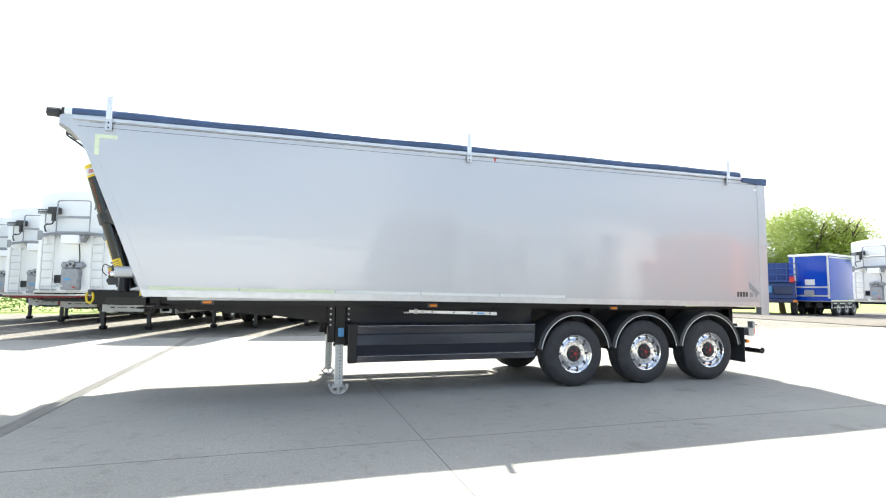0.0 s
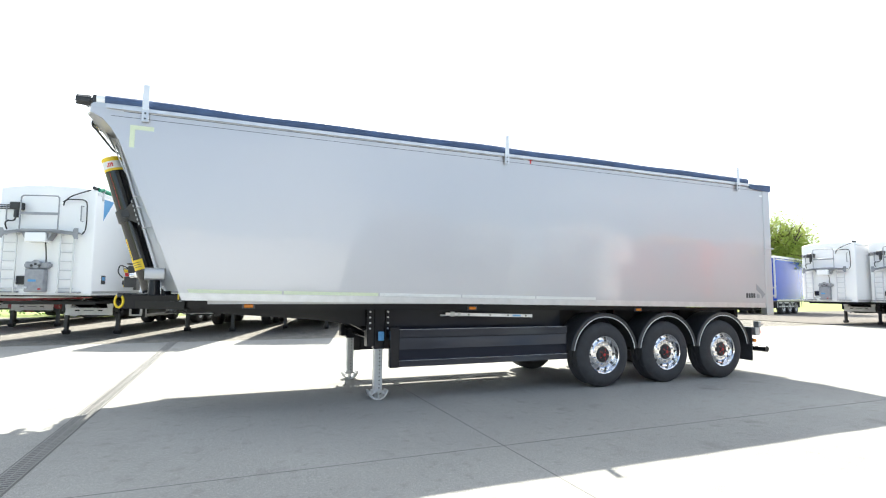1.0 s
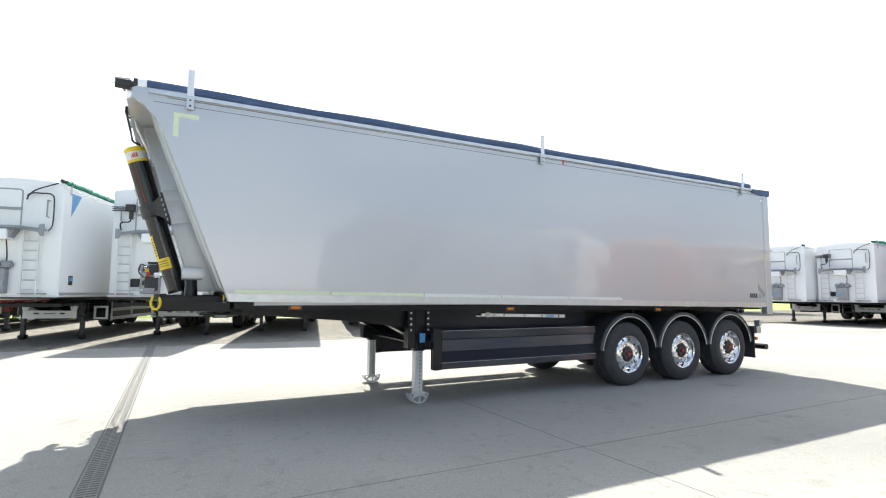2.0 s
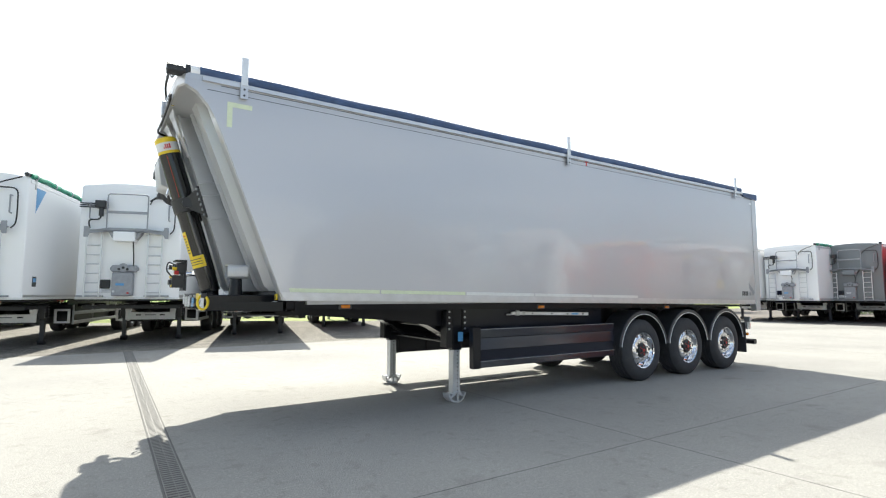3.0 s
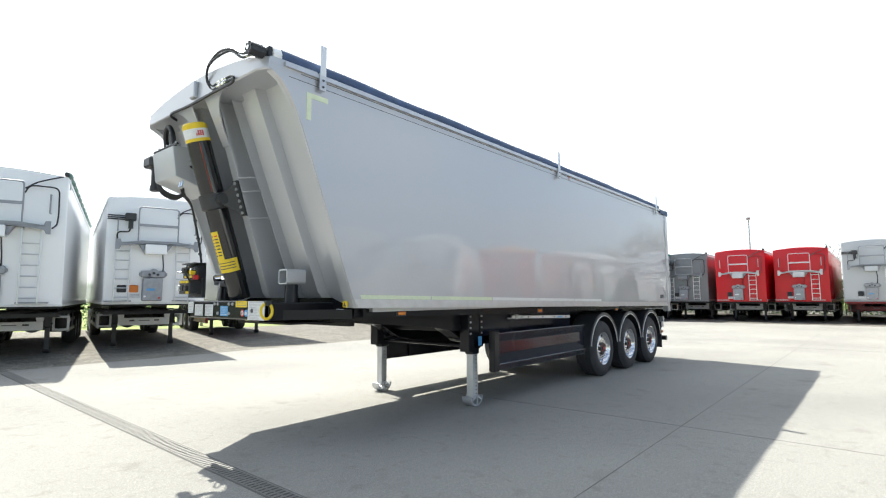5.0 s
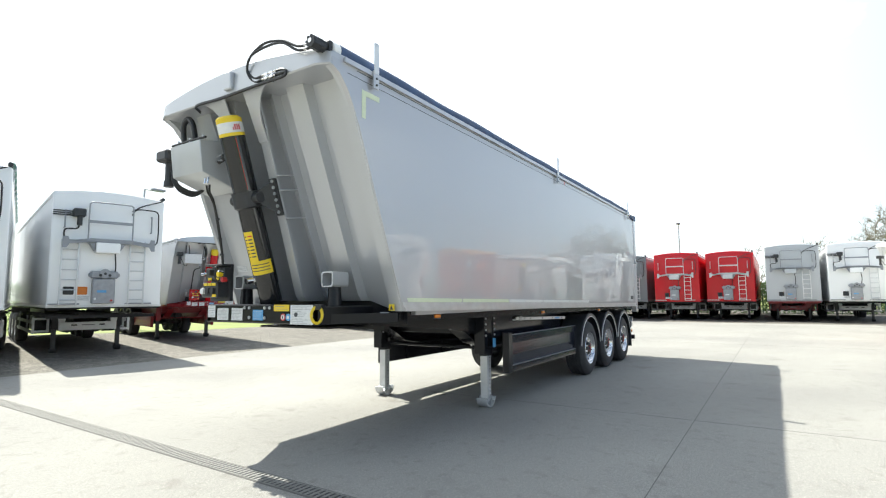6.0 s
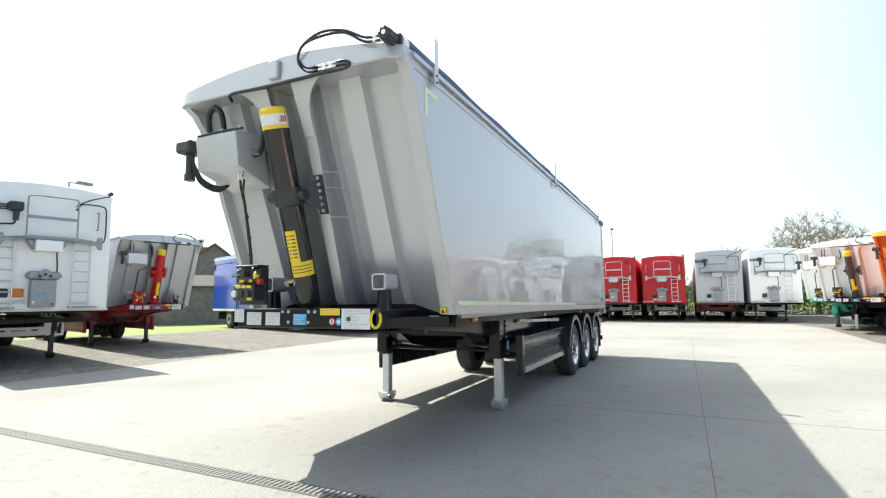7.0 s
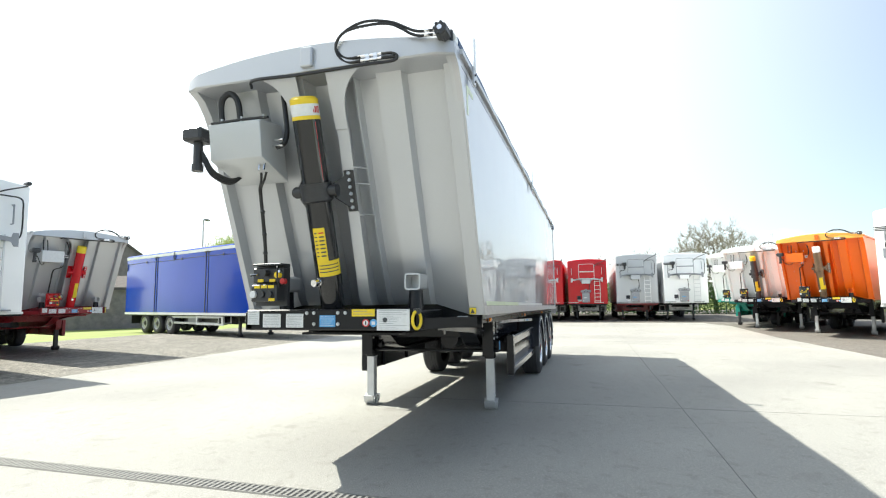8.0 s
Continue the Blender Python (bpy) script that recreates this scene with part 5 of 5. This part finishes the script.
for x, y, mt, lab, opt in (
        (36.2, 26.7, "blue", "short blue box trailer with grey front posts and white roof cap", dict(turn=16, plain=True, length=5.6, top=4.15, base=0.98)),
        (27.4, 16.5, "white", "white box trailer with grey service platform", dict()),
        (28.2, 13.85, "white", "white box trailer with green tarpaulin", dict(roll=M["green_tarp"])),
        (30.0, 11.7, "grey", "slate grey box trailer with light ladders", dict(rail_mat=M["steel_grey"])),
        (29.4, 8.65, "red", "red box trailer with grey service platform", dict(motor=False, ladders=1, rail_mat=M["alu"])),
        (30.1, 5.85, "red", "red box trailer with grey service platform", dict(motor=False, ladders=1, rail_mat=M["alu"])),
        (29.8, 2.8, "pale_grey", "pale grey box trailer with light ladder", dict(ladders=1, chassis=M["red_chassis"], top=4.2)),
        (29.4, 0.0, "white", "white box trailer with light ladder", dict(ladders=1, top=4.15))):
    floor_trailer(pose(x, y, 0, 0, 0, opt.pop("turn", 0.0)), M[mt], lab, **opt)

def south(x, y, heading):
    """Parked with its front towards the heading, in degrees."""
    return pose(x, y, 0, 0, 0, heading + 180)

tipper(south(15.3, -1.95, 148) @ pose(1.72, 0, 0), M["orange"], M["orange"], M["black"], M["bronze"], "bright orange tipping trailer with bronze ram", rail=M["orange"], cap_mat=M["white"], canopy_mat=M["sun_orange"], tarp=M["sun_orange"])
tipper(south(19.1, -1.0, 150) @ pose(1.72, 0, 0), M["white"], M["white"], M["black"], M["ram_grey"], "white tipping trailer with dark ram", rail=M["white"])
tipper(south(21.9, -0.95, 150) @ pose(1.72, 0, 0), M["white"], M["white"], M["teal"], M["ram_grey"], "white tipping trailer on teal chassis", rail=M["white"], foot_mat=M["plastic"])
for x, y, mt, lab, h in ((12.2, -3.6, "white", "white box trailer beside an orange tipper", 146), (8.9, -4.6, "pale_grey", "pale grey box trailer in the south row", 112), (5.5, -3.2, "grey", "slate grey box trailer in the south row", 95)):
    floor_trailer(south(x, y, h), M[mt], lab)
floor_trailer(south(5.0, -10.3, 0), M["white"], "white box trailer parked lengthwise beside the yard", plain=True, length=10.4, top=3.5, base=1.5)


# ---- greenery, buildings and lamps beyond the yard ----
def leaves(bm, rnd, centre, radii, count, size):
    """Small leaf faces thrown into a lumpy shell."""
    c = Vector(centre)
    lumps = [(Vector((rnd.uniform(-1, 1), rnd.uniform(-1, 1), rnd.uniform(-0.7, 1))) * 0.62, rnd.uniform(0.28, 0.5)) for _ in range(22)]
    for _ in range(count):
        o, r = rnd.choice(lumps)
        d = Vector((rnd.gauss(0, 1), rnd.gauss(0, 1), rnd.gauss(0, 1))).normalized() * r * rnd.uniform(0.3, 1.05)
        p = c + Vector(((o.x + d.x) * radii[0], (o.y + d.y) * radii[1], (o.z + d.z) * radii[2]))
        u = Vector((rnd.gauss(0, 1), rnd.gauss(0, 1), rnd.gauss(0, 1))).normalized()
        v = u.orthogonal().normalized()
        s = size * rnd.uniform(0.6, 1.3)
        bm.faces.new([bm.verts.new(p + s * q) for q in (-u, -0.4 * v, u, 0.5 * v)])


def limb(bm, rnd, p, d, length, r, depth, spread):
    q = p + d * length
    mid = p + d * length * 0.5 + Vector((rnd.uniform(-1, 1), rnd.uniform(-1, 1), 0)) * length * 0.06
    seg = 7 if depth > 3 else 4
    rings = []
    for c, rr in ((p, r), (mid, r * 0.85), (q, r * 0.68)):
        a = d.orthogonal().normalized()
        b = d.cross(a)
        rings.append([bm.verts.new(c + rr * (math.cos(2 * math.pi * k / seg) * a + math.sin(2 * math.pi * k / seg) * b)) for k in range(seg)])
    for x, y in zip(rings, rings[1:]):
        for k in range(seg):
            bm.faces.new((x[k], x[(k + 1) % seg], y[(k + 1) % seg], y[k]))
    if depth == 0:
        return
    for k in range(2 if depth > 4 else rnd.choice((2, 2, 3))):
        turn = Vector((rnd.gauss(0, 1), rnd.gauss(0, 1), rnd.gauss(0.15, 0.7)))
        nd = (d + turn.normalized() * spread * rnd.uniform(0.7, 1.3)).normalized()
        limb(bm, rnd, q, nd, length * rnd.uniform(0.74, 0.92), r * 0.66, depth - 1, spread)


def bare_tree(x, y, height, width, seed, buds):
    """Branches reach from the fork to points all through a dome, each from the nearest branch; fine twigs stand on every one."""
    rnd = random.Random(seed)
    t = thing("tree", pose(x, y, -0.06), "bare branching tree with first spring buds", "tree", "trees beyond the yard")
    fork = Vector((0, 0, height * 0.2))
    goals = []
    while len(goals) < buds:
        d = Vector((rnd.gauss(0, 1), rnd.gauss(0, 1), rnd.gauss(0.2, 0.9))).normalized() * rnd.uniform(0.15, 1) ** 0.55 * rnd.uniform(0.88, 1.0)
        p = Vector((d.x * width * 0.45, d.y * width * 0.45, height * 0.54 + d.z * height * 0.4))
        if p.z > height * 0.28:
            goals.append(p)
    goals.sort(key=lambda p: (p - fork).length)
    nodes, above, run = np.zeros((buds + 1, 3)), [-1], np.zeros(buds + 1)
    nodes[0] = fork
    for k, p in enumerate(goals, 1):
        gap = np.linalg.norm(nodes[:k] - np.array(p), axis=1)
        i = int(np.argmin(gap * gap * 0.8 + 0.3 * (gap + run[:k])))
        above.append(i)
        run[k], nodes[k] = run[i] + gap[i], p
    load = [1] * (buds + 1)
    for k in range(buds, 0, -1):
        load[above[k]] += load[k]
    verts, faces = [], []
    def stick(p, q, r0, r1, seg):
        w = (q - p).normalized()
        a = w.orthogonal().normalized()
        b, n = w.cross(a), len(verts)
        for c, r in ((p, r0), (q, r1)):
            verts.extend(c + r * (math.cos(2 * math.pi * i / seg) * a + math.sin(2 * math.pi * i / seg) * b) for i in range(seg))
        faces.extend((n + i, n + (i + 1) % seg, n + seg + (i + 1) % seg, n + seg + i) for i in range(seg))
    thick = lambda k: 0.011 * load[k] ** 0.4
    for k in range(1, buds + 1):
        p, q = Vector(nodes[above[k]]), Vector(nodes[k])
        mid = (p + q) / 2 + Vector((rnd.gauss(0, 0.05), rnd.gauss(0, 0.05), 0.06))
        r0 = min(thick(above[k]), thick(k) * 1.35)
        stick(p, mid, r0, (r0 + thick(k)) / 2, 5)
        stick(mid, q, (r0 + thick(k)) / 2, thick(k), 5)
        out = (q - fork).normalized()
        for _ in range(6):
            w = (out * 0.8 + Vector((rnd.gauss(0, 0.7), rnd.gauss(0, 0.7), rnd.gauss(0.2, 0.6)))).normalized()
            stick(q, q + w * rnd.uniform(0.25, 0.7), 0.011, 0.006, 3)
    mesh = bpy.data.meshes.new("crown")
    mesh.from_pydata(verts, [], faces)
    mesh.materials.append(M["bud"])
    crown = new("crown", mesh)
    crown.parent = t
    tagged(crown, "bare twigs with first buds")
    part("trunk", cyl(B(), (0, 0, -0.1), tuple(fork), thick(0) * 1.3, 10, thick(0)), M["bark"], t)


def tree(x, y, height, width, seed, label):
    rnd = random.Random(seed)
    t = thing("tree", pose(x, y, -0.06), label, "tree", "trees beyond the yard")
    bm = B()
    limb(bm, rnd, Vector((0, 0, -0.1)), Vector((0.03, 0.02, 1)).normalized(), height * 0.24, height * 0.028, 5, 0.6)
    part("trunk", bm, M["bark"], t)
    bm = B()
    leaves(bm, rnd, (0, 0, height * 0.58), (width / 2, width / 2, height * 0.46), 30000, 0.11)
    part("crown", bm, M["leaf"], t, "fresh green spring leaves")


def hedge(x0, y0, x1, y1, height, depth, seed, label, count=9000, leaf=0.12):
    rnd = random.Random(seed)
    bm = B()
    a, b = Vector((x0, y0, 0)), Vector((x1, y1, 0))
    d = (b - a).normalized()
    side = Vector((-d.y, d.x, 0))
    for _ in range(count):
        s = rnd.random()
        top = height * (0.8 + 0.25 * noise.noise(Vector((s * (b - a).length * 0.35, seed, 0))) + 0.12 * noise.noise(Vector((s * (b - a).length * 1.7, seed, 3))))
        p = a + (b - a) * s + side * rnd.uniform(-depth / 2, depth / 2) + Vector((0, 0, rnd.random() ** 0.7 * top - 0.06))
        u = Vector((rnd.gauss(0, 1), rnd.gauss(0, 1), rnd.gauss(0, 1))).normalized()
        v = u.orthogonal().normalized()
        z = leaf * rnd.uniform(0.6, 1.3)
        bm.faces.new([bm.verts.new(p + z * q) for q in (-u, -0.5 * v, u, 0.6 * v)])
    return solo("hedge", bm, M["hedge"], label, "hedge", kind="stuff")


for x, y, h, w, sd in ((39.5, 31.5, 8.8, 7.5, 1), (41.6, 28.6, 8.2, 6, 2), (36.8, 35.0, 9.3, 7.5, 3), (35.5, 38.5, 8.0, 6, 4)):
    tree(x, y, h, w, sd, "round tree in fresh green leaf behind the yard")
for x, y, h, w, sd, buds in ((47.8, -5.5, 9.5, 9.0, 11, 760), (47.5, 0.6, 6.7, 4.6, 12, 130), (49.5, -11.4, 8.4, 4.4, 13, 70), (49, 5.5, 6.6, 3.4, 14, 70), (47.0, -1.8, 6.5, 5.0, 15, 160), (48, 2.4, 6.3, 4.0, 16, 90), (47.0, -9.2, 6.8, 5.4, 17, 190)):
    bare_tree(x, y, h, w, sd, buds)
hedge(45.5, -20, 45.5, 17, 3.6, 2.0, 5, "ragged green hedge behind the parked trailers", 60000, 0.08)
hedge(-45, 37, 9, 36, 3.2, 1.6, 6, "green hedge beyond the gravel", 42000, 0.075)


def lamp_post(x, y, h, turn, label, two=False):
    t = thing("lamp_post", pose(x, y, -0.06, 0, 0, turn), label, "street lamp", "lamp posts")
    part("pole", cyl(B(), (0, 0, 0), (0, 0, h), 0.085, 12, 0.05), M["galv"], t)
    for s in ((-1, 1) if two else (1,)):
        bm = box(B(), 0.0, s * 0.9, -0.03, 0.03, h - 0.03, h + 0.02, 0.01)
        arm = part("arm", bm, M["galv"], t)
        part("lamp_head", box(B(), s * 0.35, s * 1.05, -0.16, 0.16, h + 0.0, h + 0.13, 0.04, 2), M["steel_grey"], arm)


lamp_post(46.0, 10.7, 7.9, 188, "tall galvanised lamp post with one head")
lamp_post(9.4, 31.2, 7.3, 0, "galvanised lamp post beyond the gravel")
lamp_post(28.6, 35.2, 8.2, 20, "galvanised lamp post by the houses")


def house(x, y, turn):
    h = thing("house", pose(x, y, -0.06, 0, 0, turn), "old stone house with brown tiled roof and chimney", "house")
    bm = B()
    prism(bm, [(-2.5, 0), (2.5, 0), (2.5, 4.0), (0, 5.9), (-2.5, 4.0)], "x", -5, 8)
    part("wall", bm, M["stone"], h)
    for s in (-1, 1):
        bm = B()
        prism(bm, [(s * 2.75, 3.81), (s * 2.75, 3.96), (0, 6.08), (0, 5.92)], "x", -5.2, 8.2)
        part("roof", bm, M["slate"], h)
    bm = box(B(), 6.2, 7.7, -0.55, 0.55, 4.8, 6.8, 0.04)
    box(bm, 6.1, 7.8, -0.62, 0.62, 6.6, 6.8, 0.03)
    ch = part("chimney", bm, M["stone"], h)
    for x in (6.5, 6.95, 7.4):
        part("chimney_pot", cyl(B(), (x, 0, 6.8), (x, 0, 7.2), 0.15, 10, 0.12), M["slate"], ch)


house(26.6, 41.9, 55)
sh = thing("shed", pose(20.4, 36.2, -0.06, 0, 0, -35), "low old stone shed with a grey tiled roof", "shed")
part("wall", box(B(), -2.6, 2.6, -1.5, 1.5, 0, 2.5), M["stone"], sh)
bm = B()
prism(bm, [(-1.75, 2.45), (1.75, 2.45), (1.75, 2.6), (0.0, 3.4), (-1.75, 2.6)], "x", -2.8, 2.8)
part("roof", bm, M["slate"], sh)

# blue crane carrier far behind the row
cr = thing("crane_carrier", pose(34.66, 27.88, -0.06, 0, 0, -50), "blue machine carrier with railed upper deck", "vehicle")
part("deck", box(B(), -1.2, 1.2, -0.2, 5.5, 0.9, 1.15, 0.03), M["navy"], cr)
part("machine_house", box(B(), -1.05, 1.1, 0.3, 5.0, 1.15, 2.35, 0.06), M["crane_blue"], cr)
part("tool_box", box(B(), -0.2, 0.9, -0.1, 0.3, 1.5, 2.05, 0.04), M["navy"], cr)
part("lid_panel", box(B(), -0.9, -0.3, 0.2, 0.3, 1.6, 2.1, 0.03), M["label_blue"], cr)
part("upper_deck", box(B(), -1.22, 1.22, 0.0, 5.2, 2.36, 2.48, 0.02), M["crane_blue"], cr)
part("back_panel", box(B(), -1.2, 1.2, 1.4, 1.5, 2.48, 3.8, 0.02), M["crane_blue"], cr)
for z in (2.9, 3.3, 3.7):
    part("side_rail", cyl(B(), (-1.2, 0.05, z), (1.2, 0.05, z), 0.035, 8), M["crane_blue"], cr)
for k in range(5):
    part("rail_post", cyl(B(), (-1.2 + 0.6 * k, 0.05, 2.48), (-1.2 + 0.6 * k, 0.05, 3.74), 0.035, 8), M["crane_blue"], cr)
for x in (-1.15, 0.9):
    part("marker_lamp", box(B(), x, x + 0.25, -0.26, -0.2, 0.95, 1.1), M["amber"], cr)
part("tail_lamp", box(B(), 0.75, 1.05, -0.06, 0.0, 2.36, 2.75), M["red_print"], cr)
for y in (0.9, 2.2, 3.6, 4.6):
    for s in (-1, 1):
        w = new("wheel", TYRE)
        w.parent = cr
        w.matrix_basis = pose(s * 1.0, y, 0.5, 0, 0, 90)

# green wire fence along the far hedge
fence = thing("fence", pose(44.0, 0, -0.06), "green wire fence in front of the hedge", "fence")
for k in range(15):
    part("post", box(B(), -0.03, 0.03, -18 + 2.5 * k, -17.94 + 2.5 * k, 0, 1.9), M["fence_green"], fence)
for z in (0.3, 0.7, 1.1, 1.5, 1.85):
    part("wire", cyl(B(), (0, -18, z), (0, 17, z), 0.012, 5), M["fence_green"], fence)
